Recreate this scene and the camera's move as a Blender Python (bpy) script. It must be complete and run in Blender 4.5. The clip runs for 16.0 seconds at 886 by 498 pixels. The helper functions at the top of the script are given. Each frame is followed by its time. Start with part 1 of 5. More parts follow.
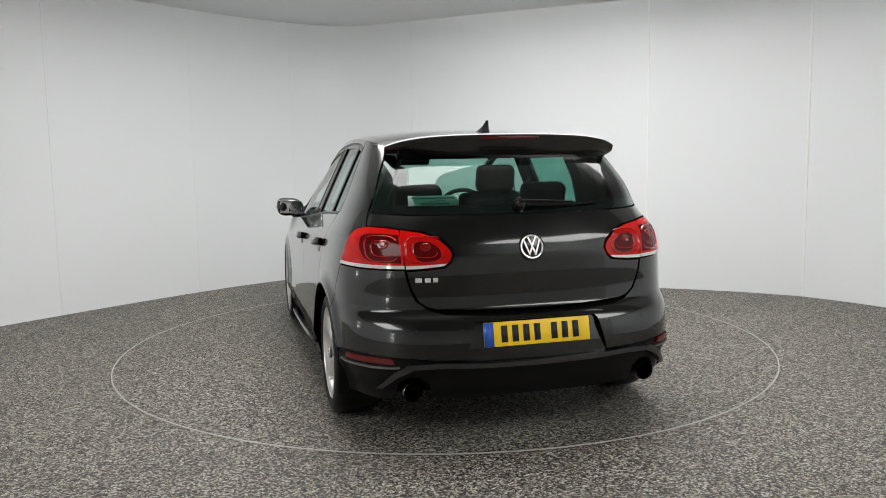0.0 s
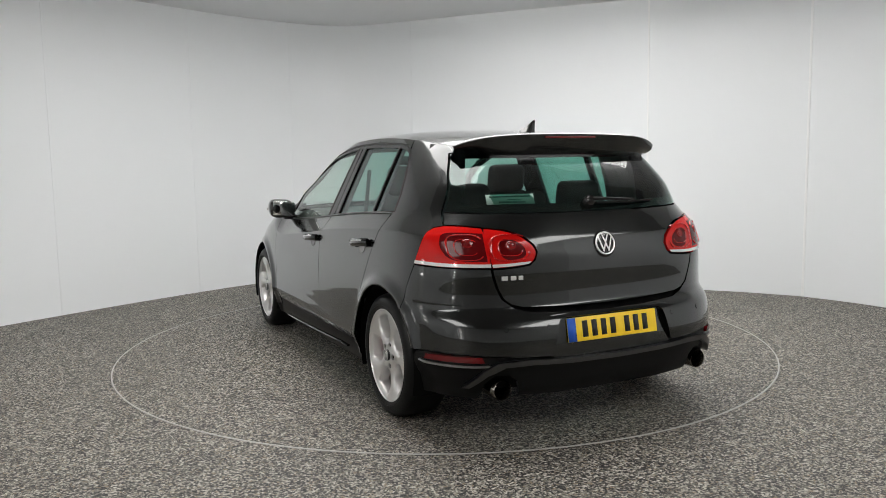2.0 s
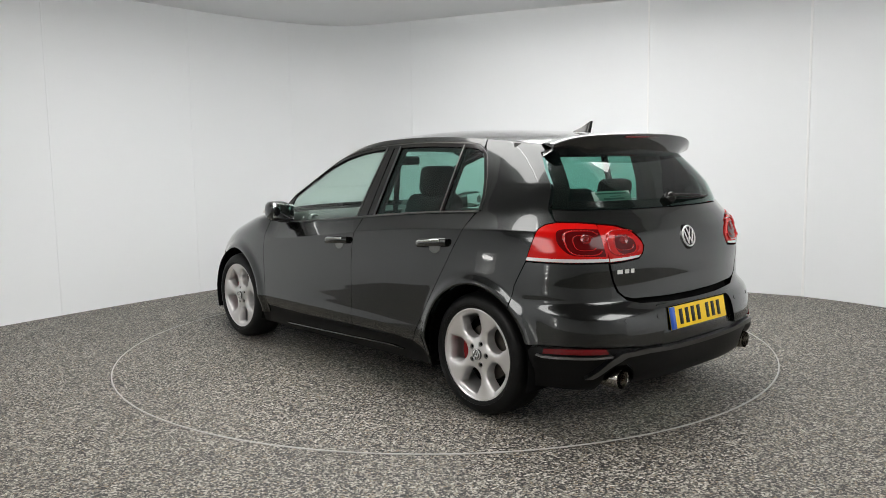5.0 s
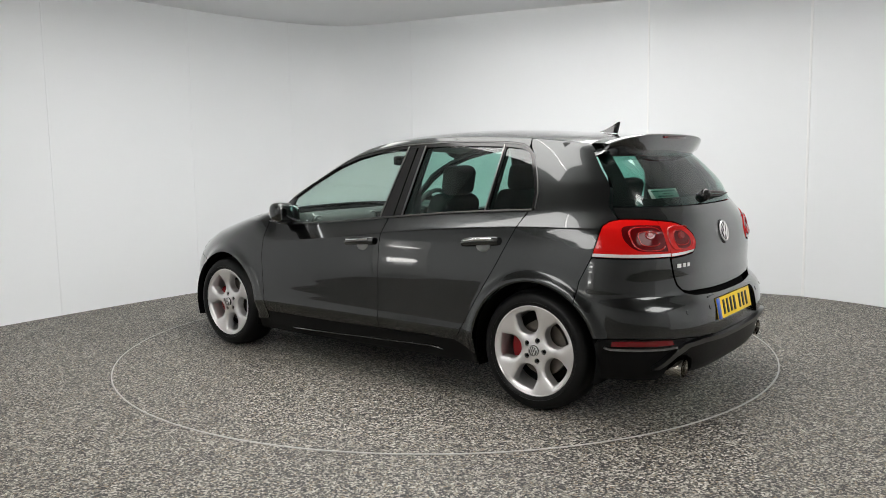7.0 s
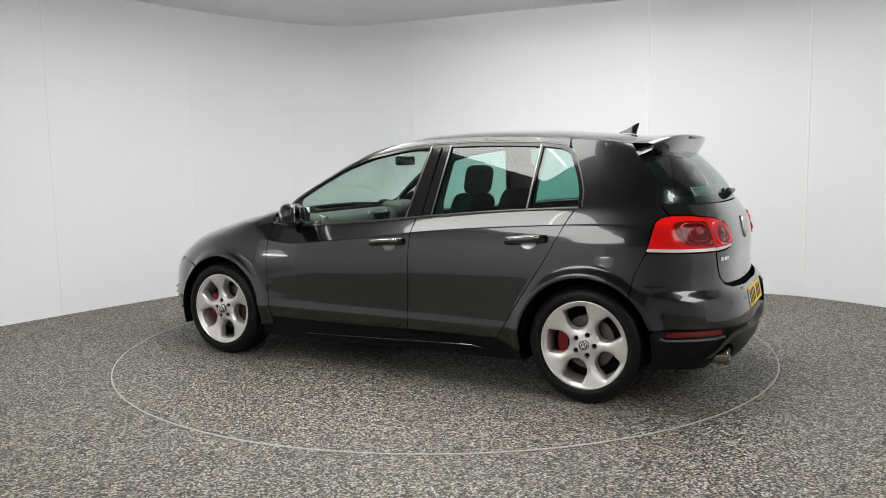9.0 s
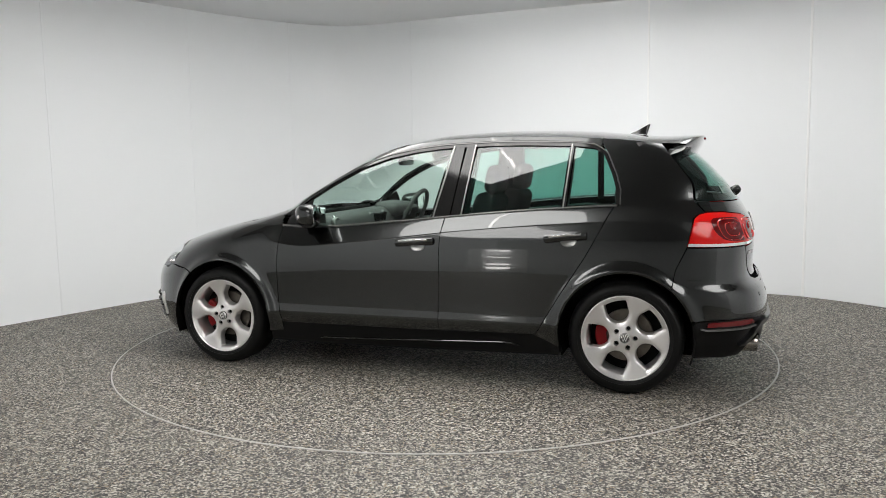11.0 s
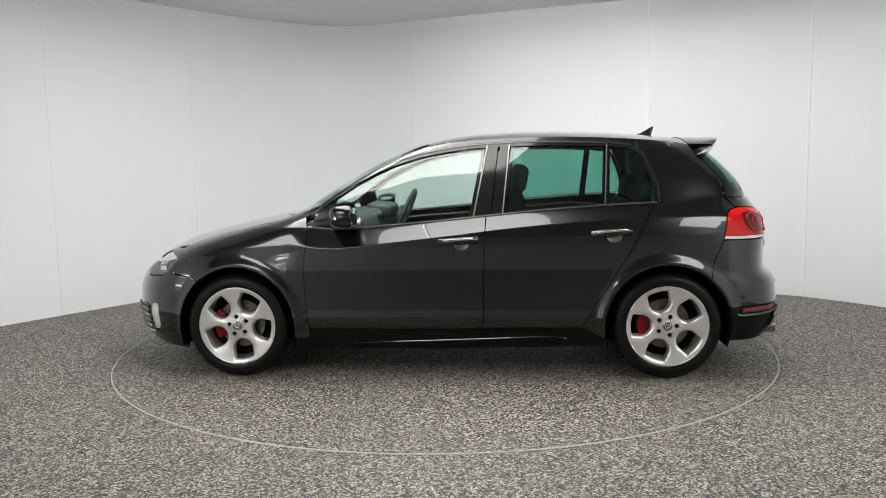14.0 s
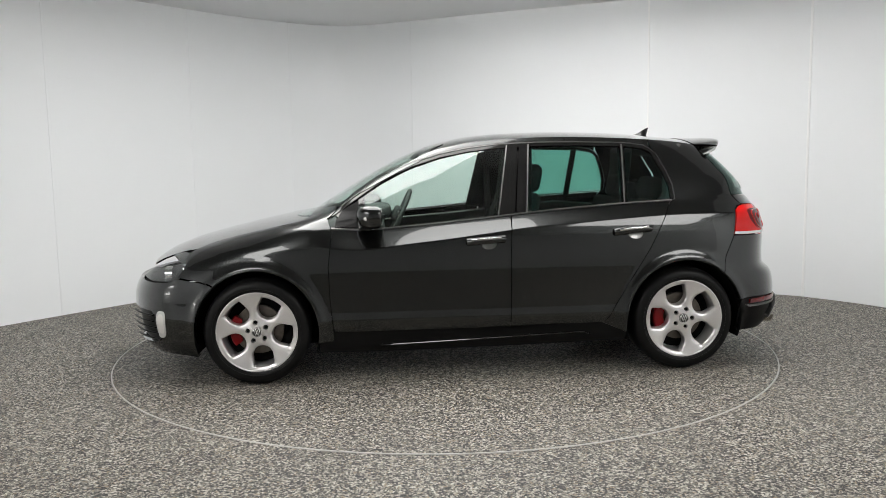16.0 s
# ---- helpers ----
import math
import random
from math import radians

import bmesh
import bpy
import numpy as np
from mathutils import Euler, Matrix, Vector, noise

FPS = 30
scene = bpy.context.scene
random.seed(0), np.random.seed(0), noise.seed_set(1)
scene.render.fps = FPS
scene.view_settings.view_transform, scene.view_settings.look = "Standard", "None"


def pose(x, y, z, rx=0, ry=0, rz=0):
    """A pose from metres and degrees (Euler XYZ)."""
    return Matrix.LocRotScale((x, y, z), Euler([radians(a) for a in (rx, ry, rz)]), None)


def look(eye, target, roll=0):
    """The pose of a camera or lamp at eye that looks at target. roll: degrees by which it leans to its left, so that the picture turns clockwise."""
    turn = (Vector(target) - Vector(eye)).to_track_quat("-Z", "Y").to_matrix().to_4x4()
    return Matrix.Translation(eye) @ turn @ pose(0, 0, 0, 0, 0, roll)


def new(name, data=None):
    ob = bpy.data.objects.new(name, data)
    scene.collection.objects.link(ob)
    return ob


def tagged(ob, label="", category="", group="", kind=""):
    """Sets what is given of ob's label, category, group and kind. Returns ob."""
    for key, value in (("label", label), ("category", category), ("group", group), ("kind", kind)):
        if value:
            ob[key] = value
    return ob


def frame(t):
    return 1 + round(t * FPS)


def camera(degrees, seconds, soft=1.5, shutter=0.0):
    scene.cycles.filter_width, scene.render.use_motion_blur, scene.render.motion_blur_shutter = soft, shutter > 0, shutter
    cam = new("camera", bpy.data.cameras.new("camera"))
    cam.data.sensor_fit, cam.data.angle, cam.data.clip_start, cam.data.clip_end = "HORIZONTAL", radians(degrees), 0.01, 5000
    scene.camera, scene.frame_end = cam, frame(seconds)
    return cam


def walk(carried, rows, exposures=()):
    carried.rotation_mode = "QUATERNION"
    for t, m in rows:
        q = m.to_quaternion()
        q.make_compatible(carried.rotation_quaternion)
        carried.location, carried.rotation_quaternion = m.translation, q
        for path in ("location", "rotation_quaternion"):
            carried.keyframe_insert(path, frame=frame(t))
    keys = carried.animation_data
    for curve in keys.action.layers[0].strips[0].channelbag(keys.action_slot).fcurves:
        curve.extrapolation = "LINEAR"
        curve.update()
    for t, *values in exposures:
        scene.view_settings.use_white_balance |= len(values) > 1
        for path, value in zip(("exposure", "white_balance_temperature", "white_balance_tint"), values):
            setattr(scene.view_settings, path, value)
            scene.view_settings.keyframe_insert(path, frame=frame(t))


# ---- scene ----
from mathutils.geometry import delaunay_2d_cdt

# ---------- camera: it stands still on a tripod ----------
EYE = (0.0, -5.608, 1.300)
cam = camera(59.1, 16.0, soft=0.9)
CAM_POSE = look(EYE, (-0.0003, -5.608 + math.cos(0.1124), 1.300 - math.sin(0.1124)), -0.94)
walk(cam, [(0.0, CAM_POSE), (16.0, CAM_POSE)], [(0.0, -0.15), (2.1, -0.14), (3.0, -0.01), (3.5, 0.04), (4.2, 0.0), (16.0, 0.0)])

# heading of the turning platform, degrees, by second
TURN = [(0, 105.6), (2, 116.0), (4, 126.3), (6, 136.4), (8, 146.3), (10, 156.1), (12, 165.7), (14, 175.2), (16, 184.6)]
CAR_X, CAR_Y = -0.103, 0.1515
CEIL = 2.83

# ---------- world: a faint grey, the hall is closed ----------
world = bpy.data.worlds.new("world")
scene.world = world
world.use_nodes = True
world.node_tree.nodes["Background"].inputs[0].default_value = (0.8, 0.82, 0.85, 1)
world.node_tree.nodes["Background"].inputs[1].default_value = 0.05


# ---------- materials ----------
def mat(name, color=(0.5, 0.5, 0.5), rough=0.5, metal=0.0, coat=0.0, **kw):
    m = bpy.data.materials.new(name)
    m.use_nodes = True
    b = m.node_tree.nodes["Principled BSDF"]
    b.inputs["Base Color"].default_value = (*color, 1)
    b.inputs["Roughness"].default_value = rough
    b.inputs["Metallic"].default_value = metal
    b.inputs["Coat Weight"].default_value = coat
    b.inputs["Coat Roughness"].default_value = 0.03
    for k, v in kw.items():
        b.inputs[k.replace("_", " ")].default_value = v
    return m


def grain(m, scale, amount, bump=0.0, detail=4.0, rough=0.0, coords="Object"):
    """Uneven tone, gloss and relief from noise."""
    nt = m.node_tree
    b = nt.nodes["Principled BSDF"]
    tc = nt.nodes.new("ShaderNodeTexCoord")
    n = nt.nodes.new("ShaderNodeTexNoise")
    n.inputs["Scale"].default_value, n.inputs["Detail"].default_value = scale, detail
    nt.links.new(tc.outputs[coords], n.inputs["Vector"])
    if amount:
        mx = nt.nodes.new("ShaderNodeMix")
        mx.data_type, mx.blend_type = "RGBA", "MIX"
        c = b.inputs["Base Color"].default_value[:]
        mx.inputs[6].default_value = [v * (1 - amount) for v in c[:3]] + [1]
        mx.inputs[7].default_value = [min(1, v * (1 + amount)) for v in c[:3]] + [1]
        nt.links.new(n.outputs["Fac"], mx.inputs[0])
        nt.links.new(mx.outputs[2], b.inputs["Base Color"])
    if rough:
        mr = nt.nodes.new("ShaderNodeMapRange")
        r = b.inputs["Roughness"].default_value
        mr.inputs["To Min"].default_value, mr.inputs["To Max"].default_value = max(0, r - rough), min(1, r + rough)
        nt.links.new(n.outputs["Fac"], mr.inputs["Value"])
        nt.links.new(mr.outputs[0], b.inputs["Roughness"])
    if bump:
        bp = nt.nodes.new("ShaderNodeBump")
        bp.inputs["Strength"].default_value, bp.inputs["Distance"].default_value = 1.0, bump
        nt.links.new(n.outputs["Fac"], bp.inputs["Height"])
        nt.links.new(bp.outputs[0], b.inputs["Normal"])
    return m


def flake_floor(name):
    """Resin floor of dark and pale stone flakes about a centimetre wide."""
    m = mat(name, rough=0.55)
    nt = m.node_tree
    b = nt.nodes["Principled BSDF"]
    tc = nt.nodes.new("ShaderNodeTexCoord")
    vo = nt.nodes.new("ShaderNodeTexVoronoi")
    vo.inputs["Scale"].default_value = 124
    wob = nt.nodes.new("ShaderNodeTexNoise")
    wob.inputs["Scale"].default_value = 160
    add = nt.nodes.new("ShaderNodeMix")
    add.data_type, add.blend_type = "RGBA", "LINEAR_LIGHT"
    add.inputs[0].default_value = 0.008
    nt.links.new(tc.outputs["Object"], add.inputs[6])
    nt.links.new(tc.outputs["Object"], wob.inputs["Vector"])
    nt.links.new(wob.outputs["Color"], add.inputs[7])
    nt.links.new(add.outputs[2], vo.inputs["Vector"])
    sep = nt.nodes.new("ShaderNodeSeparateColor")
    nt.links.new(vo.outputs["Color"], sep.inputs[0])
    ramp = nt.nodes.new("ShaderNodeValToRGB")
    ramp.color_ramp.interpolation = "CONSTANT"
    e = ramp.color_ramp.elements
    e[0].position, e[0].color = 0.0, (0.004, 0.004, 0.004, 1)
    e[1].position, e[1].color = 0.37, (0.050, 0.047, 0.041, 1)
    for p, c in ((0.50, (0.150, 0.139, 0.116, 1)), (0.68, (0.300, 0.281, 0.242, 1)), (0.84, (0.46, 0.438, 0.388, 1)), (0.94, (0.21, 0.165, 0.108, 1))):
        el = e.new(p)
        el.color = c
    nt.links.new(sep.outputs[0], ramp.inputs[0])
    big = nt.nodes.new("ShaderNodeTexNoise")
    big.inputs["Scale"].default_value, big.inputs["Detail"].default_value = 1.3, 5
    nt.links.new(tc.outputs["Object"], big.inputs["Vector"])
    mr = nt.nodes.new("ShaderNodeMapRange")
    mr.inputs["To Min"].default_value, mr.inputs["To Max"].default_value = 0.82, 1.16
    nt.links.new(big.outputs["Fac"], mr.inputs["Value"])
    mul = nt.nodes.new("ShaderNodeMix")
    mul.data_type, mul.blend_type = "RGBA", "MULTIPLY"
    mul.inputs[0].default_value = 1
    nt.links.new(ramp.outputs[0], mul.inputs[6])
    nt.links.new(mr.outputs[0], mul.inputs[7])
    nt.links.new(mul.outputs[2], b.inputs["Base Color"])
    bp = nt.nodes.new("ShaderNodeBump")
    bp.inputs["Strength"].default_value, bp.inputs["Distance"].default_value = 0.6, 0.003
    nt.links.new(vo.outputs["Distance"], bp.inputs["Height"])
    nt.links.new(bp.outputs[0], b.inputs["Normal"])
    return m


def pane(name, tint, gloss=1.0):
    """Thin tinted glass: clear tint straight through, gloss by Fresnel."""
    m = bpy.data.materials.new(name)
    m.use_nodes = True
    nt = m.node_tree
    nt.nodes.clear()
    out = nt.nodes.new("ShaderNodeOutputMaterial")
    mix = nt.nodes.new("ShaderNodeMixShader")
    tr = nt.nodes.new("ShaderNodeBsdfTransparent")
    tr.inputs[0].default_value = (*tint, 1)
    gl = nt.nodes.new("ShaderNodeBsdfGlossy")
    gl.inputs["Roughness"].default_value = 0.01
    gl.inputs[0].default_value = (gloss, gloss, gloss, 1)
    lw = nt.nodes.new("ShaderNodeLayerWeight")
    lw.inputs[0].default_value = 0.5
    pw = nt.nodes.new("ShaderNodeMath")
    pw.operation = "POWER"
    pw.inputs[1].default_value = 5.0
    ma = nt.nodes.new("ShaderNodeMath")
    ma.operation = "MULTIPLY_ADD"
    ma.inputs[1].default_value, ma.inputs[2].default_value = 0.9, 0.065
    nt.links.new(lw.outputs["Facing"], pw.inputs[0])
    nt.links.new(pw.outputs[0], ma.inputs[0])
    nt.links.new(ma.outputs[0], mix.inputs[0])
    nt.links.new(tr.outputs[0], mix.inputs[1])
    nt.links.new(gl.outputs[0], mix.inputs[2])
    nt.links.new(mix.outputs[0], out.inputs[0])
    return m


def glow(name, color, strength):
    m = mat(name, color, 0.5)
    b = m.node_tree.nodes["Principled BSDF"]
    b.inputs["Emission Color"].default_value = (*color, 1)
    b.inputs["Emission Strength"].default_value = strength
    return m


WALL = grain(mat("white_wall_paint", (0.785, 0.805, 0.82), 0.45), 0.8, 0.02, 0.0)
CEIL_MAT = grain(mat("white_ceiling_paint", (0.76, 0.77, 0.78), 0.7), 1.2, 0.02)
JOINT = mat("panel_joint_strip", (0.86, 0.87, 0.87), 0.4)
# unseen rear wall and ceiling, toned down so the car mirrors less light
BACK = grain(mat("grey_back_wall", (0.52, 0.53, 0.53), 0.6), 0.8, 0.05)
DARK_CEIL = grain(mat("darkened_unseen_ceiling", (0.30, 0.30, 0.30), 0.7), 0.8, 0.05)
FLOOR = flake_floor("flake_floor")
DISC = flake_floor("flake_platform")
TRIM = grain(mat("aluminium_edge", (0.46, 0.45, 0.435), 0.5, 0.3), 30, 0.2)
PAINT = grain(mat("grey_metallic_paint", (0.028, 0.0298, 0.0298), 0.24, 1.0, 1.0, Coat_IOR=1.5), 900, 0.25)
BLACK = grain(mat("black_plastic", (0.005, 0.005, 0.005), 0.36, Specular_IOR_Level=0.13), 120, 0.2, 0.0004)
GLOSSBLACK = mat("gloss_black", (0.008, 0.008, 0.008), 0.08)
RUBBER = grain(mat("tyre_rubber", (0.005, 0.005, 0.005), 0.42, Specular_IOR_Level=0.18), 60, 0.25, 0.0006)
UNDER = mat("underbody_black", (0.004, 0.004, 0.004), 0.9, Specular_IOR_Level=0.1)
BADGE = mat("badge_silver", (0.86, 0.86, 0.85), 0.25, 0.5)
DARKTRIM = mat("dark_metal_trim", (0.10, 0.10, 0.10), 0.3, 1.0)
CHROME = mat("chrome", (0.8, 0.8, 0.8), 0.08, 1.0)
SATIN = mat("satin_trim", (0.23, 0.23, 0.225), 0.3, 1.0)
ALLOY = grain(mat("silver_alloy_paint", (0.70, 0.685, 0.68), 0.30, 0.75, 0.5), 300, 0.06)
ALLOYDARK = grain(mat("brake_steel", (0.13, 0.115, 0.10), 0.5, 1.0), 40, 0.3)
REDCAL = mat("red_caliper", (0.17, 0.002, 0.004), 0.4, 0, 0.1, Specular_IOR_Level=0.2)
CLOTH = grain(mat("dark_seat_cloth", (0.016, 0.016, 0.017), 0.9), 200, 0.4, 0.001)
DASH = grain(mat("dark_dash_plastic", (0.05, 0.05, 0.05), 0.6), 150, 0.2, 0.0005)
LINER = mat("grey_headliner", (0.10, 0.10, 0.10), 0.9)
GLASS_FRONT = pane("clear_green_glass", (0.80, 0.92, 0.87))
GLASS_REAR = pane("privacy_glass", (0.33, 0.60, 0.53))
GLASS_BACK = pane("privacy_back_glass", (0.32, 0.56, 0.50))
LENS_RED = mat("red_lens", (0.56, 0.005, 0.004), 0.1, 0, 0.0, Specular_IOR_Level=0.35)
LENS_DARK = mat("smoked_red_lens", (0.10, 0.003, 0.004), 0.08, 0, 0.0, Specular_IOR_Level=0.2)
LENS_LINE = mat("bright_red_lens", (0.46, 0.010, 0.010), 0.15, 0, 0.5)
LENS_CLEAR = mat("clear_lens_band", (0.72, 0.70, 0.68), 0.12, 0.2, 1.0)
LENS_BULB = mat("dark_red_bulb", (0.22, 0.004, 0.005), 0.15, 0, 0.3)
REFLECTOR = mat("red_reflector", (0.12, 0.003, 0.005), 0.12, 0, 0.3)
YELLOW = mat("yellow_plate", (0.95, 0.64, 0.012), 0.4)
BLUE = mat("blue_band", (0.02, 0.10, 0.50), 0.35)
INK = mat("black_ink", (0.01, 0.01, 0.01), 0.5)
STICKER = mat("green_white_sticker", (0.22, 0.34, 0.29), 0.6)
STICKER_INK = mat("dark_green_ink", (0.03, 0.09, 0.07), 0.5)
LAMP_SHELL = mat("lamp_inner_silver", (0.09, 0.092, 0.095), 0.3, 0.4)
LAMP_GLASS = pane("headlamp_glass", (0.9, 0.92, 0.92))
PANEL_LIGHT = glow("ceiling_light_panel", (1.0, 0.985, 0.965), 7.0)
TUBE_LIGHT = glow("tube_light", (1.0, 0.98, 0.95), 14.0)


# ---------- mesh helpers ----------
def link_mesh(name, me, material, parent=None, label="", smooth=True):
    me.materials.append(material)
    if smooth:
        me.polygons.foreach_set("use_smooth", [True] * len(me.polygons))
    ob = new(name, me)
    if parent:
        ob.parent = parent
    if label:
        ob["label"] = label
    return ob


def part(name, bm, material, parent=None, label="", smooth=True, sharp=35):
    bmesh.ops.recalc_face_normals(bm, faces=bm.faces[:])
    for e in bm.edges:
        if len(e.link_faces) == 2 and e.calc_face_angle(0) > radians(sharp):
            e.smooth = False
    me = bpy.data.meshes.new(name)
    bm.to_mesh(me)
    bm.free()
    return link_mesh(name, me, material, parent, label, smooth)


def box(size, at=(0, 0, 0), bevel=0.0, rot=(0, 0, 0), seg=2, bm=None):
    b = bmesh.new()
    bmesh.ops.create_cube(b, size=1)
    for v in b.verts:
        v.co = Vector((v.co.x * size[0], v.co.y * size[1], v.co.z * size[2]))
    if bevel:
        bmesh.ops.bevel(b, geom=b.edges[:], offset=bevel, segments=seg, affect="EDGES", profile=0.5)
    b.transform(pose(*at, *rot))
    if bm is None:
        return b
    join(bm, b)
    return bm


def join(dst, src):
    me = bpy.data.meshes.new("tmp")
    src.to_mesh(me)
    src.free()
    dst.from_mesh(me)
    bpy.data.meshes.remove(me)
    return dst


def lathe(profile, axis="y", seg=48, closed=False):
    """Turn a profile of (radius, along) about an axis."""
    bm = bmesh.new()
    rings = []
    for r, a in profile:
        ring = []
        for k in range(seg):
            t = 2 * math.pi * k / seg
            c, s = r * math.cos(t), r * math.sin(t)
            co = {"y": (c, a, s), "z": (c, s, a), "x": (a, c, s)}[axis]
            ring.append(bm.verts.new(co))
        rings.append(ring)
    pairs = list(zip(rings, rings[1:])) + ([(rings[-1], rings[0])] if closed else [])
    for a, b in pairs:
        for k in range(seg):
            bm.faces.new((a[k], a[(k + 1) % seg], b[(k + 1) % seg], b[k]))
    bmesh.ops.remove_doubles(bm, verts=bm.verts[:], dist=1e-5)
    return bm


def tube(points, radius, seg=8, scale_end=1.0, flat=1.0):
    """A bar along a line of points."""
    bm = bmesh.new()
    pts = [Vector(p) for p in points]
    rings = []
    for i, p in enumerate(pts):
        d = (pts[min(i + 1, len(pts) - 1)] - pts[max(i - 1, 0)]).normalized()
        u = d.cross(Vector((0, 0, 1)))
        u = u.normalized() if u.length > 1e-4 else Vector((1, 0, 0))
        w = u.cross(d).normalized()
        r = radius * (1 + (scale_end - 1) * i / max(1, len(pts) - 1))
        rings.append([bm.verts.new(p + r * (math.cos(2 * math.pi * k / seg) * u + flat * math.sin(2 * math.pi * k / seg) * w)) for k in range(seg)])
    for a, b in zip(rings, rings[1:]):
        for k in range(seg):
            bm.faces.new((a[k], a[(k + 1) % seg], b[(k + 1) % seg], b[k]))
    bm.faces.new(rings[0])
    bm.faces.new(rings[-1][::-1])
    return bm


# ---------- the studio hall ----------
WALL_PLAN = [(-4.75, -1.1), (-4.25, -0.2), (-3.67, 0.74), (-3.09, 1.57), (-2.70, 2.08), (-2.31, 2.56), (-1.95, 2.92), (-1.66, 3.17), (-1.40, 3.35), (-1.12, 3.44), (-0.80, 3.40),
             (-0.45, 3.25), (0.5, 2.81), (1.4, 2.43), (2.03, 2.16), (2.40, 2.02), (2.81, 1.83), (3.10, 1.66), (3.31, 1.51), (3.57, 1.20), (3.75, 0.92), (4.15, 0.2), (4.75, -1.1),
             (5.1, -3.0), (5.0, -5.2), (4.2, -7.2), (2.4, -8.2), (0, -8.5), (-2.4, -8.2), (-4.2, -7.2), (-5.0, -5.2), (-5.1, -3.0)]


def smooth_loop(points, per=6):
    """A closed, rounded line through the points."""
    n, out = len(points), []
    for i in range(n):
        p0, p1, p2, p3 = (Vector(points[(i + k) % n]) for k in (-1, 0, 1, 2))
        for j in range(per):
            t = j / per
            out.append(0.5 * ((2 * p1) + (p2 - p0) * t + (2 * p0 - 5 * p1 + 4 * p2 - p3) * t * t + (3 * p1 - p0 - 3 * p2 + p3) * t ** 3))
    return out


def hall():
    line = smooth_loop(WALL_PLAN)
    n = len(line)
    def split(white):
        """Two runs of the line, in order round the hall, that butt end to end."""
        front = [k for k in range(n) if white(line[k])]
        back = [k for k in range(n) if not white(line[k])]
        cut = next((k for k in range(len(front) - 1) if front[k + 1] != front[k] + 1), -1)
        front = front[cut + 1:] + front[:cut + 1] + back[:1]
        return front, back + front[:1]

    front, back = split(lambda p: p.y >= -4.6 or (p.x < -2.0 and p.y > -7.6))
    for name, run, m, label in (("wall_round", front, WALL, "curved white studio wall of smooth panels"), ("wall_back", back, BACK, "plain grey wall behind the studio")):
        bm = bmesh.new()
        rows = []
        for i in run:
            p = line[i]
            d = (line[(i + 1) % n] - line[i - 1]).normalized()
            o = Vector((-d.y, d.x)) * 0.12
            if o.dot(p) < 0:
                o = -o
            rows.append([bm.verts.new((*q, z)) for q, z in ((p, -0.02), (p, CEIL + 0.05), (p + o, CEIL + 0.05), (p + o, -0.02))])
        for a, b in zip(rows, rows[1:]):
            for k in range(4):
                bm.faces.new((a[k], b[k], b[(k + 1) % 4], a[(k + 1) % 4]))
        tagged(part(name, bm, m, None, label, sharp=60), category="wall", kind="structure")
    # the ceiling's rear part is coloured dark to stand in for dim light there
    front, back = split(lambda p: p.y >= -1.3)
    for name, run, m, label in (("ceiling", front, CEIL_MAT, "plain white studio ceiling"), ("ceiling_back", back, DARK_CEIL, "unseen rear ceiling, darkened for the car's reflections")):
        bm = bmesh.new()
        pts = [(line[i].x * 1.02, line[i].y * (1.02 if name == "ceiling" and line[i].y > -2 else 1.0)) for i in run]
        lo = [bm.verts.new((*p, CEIL)) for p in pts]
        hi = [bm.verts.new((*p, CEIL + 0.1)) for p in pts]
        bm.faces.new(lo)
        bm.faces.new(hi[::-1])
        for i in range(len(lo)):
            k = (i + 1) % len(lo)
            bm.faces.new((lo[i], lo[k], hi[k], hi[i]))
        tagged(part(name, bm, m, None, label, smooth=False), category="ceiling", kind="structure")
    # floor with a round opening for the platform
    bm = bmesh.new()
    k = 144
    rings = [[bm.verts.new((r * math.cos(2 * math.pi * j / k), r * math.sin(2 * math.pi * j / k), z)) for j in range(k)] for r, z in ((2.256, -0.05), (2.256, 0.0), (3.4, 0.0), (6.0, 0.0), (11.0, 0.0))]
    for a, b in zip(rings, rings[1:]):
        for j in range(k):
            bm.faces.new((a[j], a[(j + 1) % k], b[(j + 1) % k], b[j]))
    tagged(part("floor", bm, FLOOR, None, "grey speckled stone-flake resin floor", smooth=False), category="floor", kind="structure")
    # pit under the gap
    bm = lathe([(0.0, -0.06), (2.4, -0.06)], "z", 64)
    tagged(part("platform_pit", bm, UNDER, None, "black pit under the platform gap"), category="pit", kind="structure")
    return line


line = hall()


def platform():
    disc = new("turning_platform")
    tagged(disc, "round speckled turntable flush with the studio floor", "turntable")
    k = 144
    bm = lathe([(0.0, 0.0), (1.2, 0.0), (2.2445, 0.0), (2.2445, -0.045), (0.0, -0.045)], "z", k)
    part("platform_top", bm, DISC, disc, sharp=20)
    bm = lathe([(2.2448, -0.03), (2.2448, 0.002), (2.2460, 0.003), (2.2515, 0.003), (2.2525, 0.002), (2.2525, -0.03)], "z", k)
    part("edge_ring", bm, TRIM, disc, "thin pale metal edge ring")
    return disc


disc = platform()


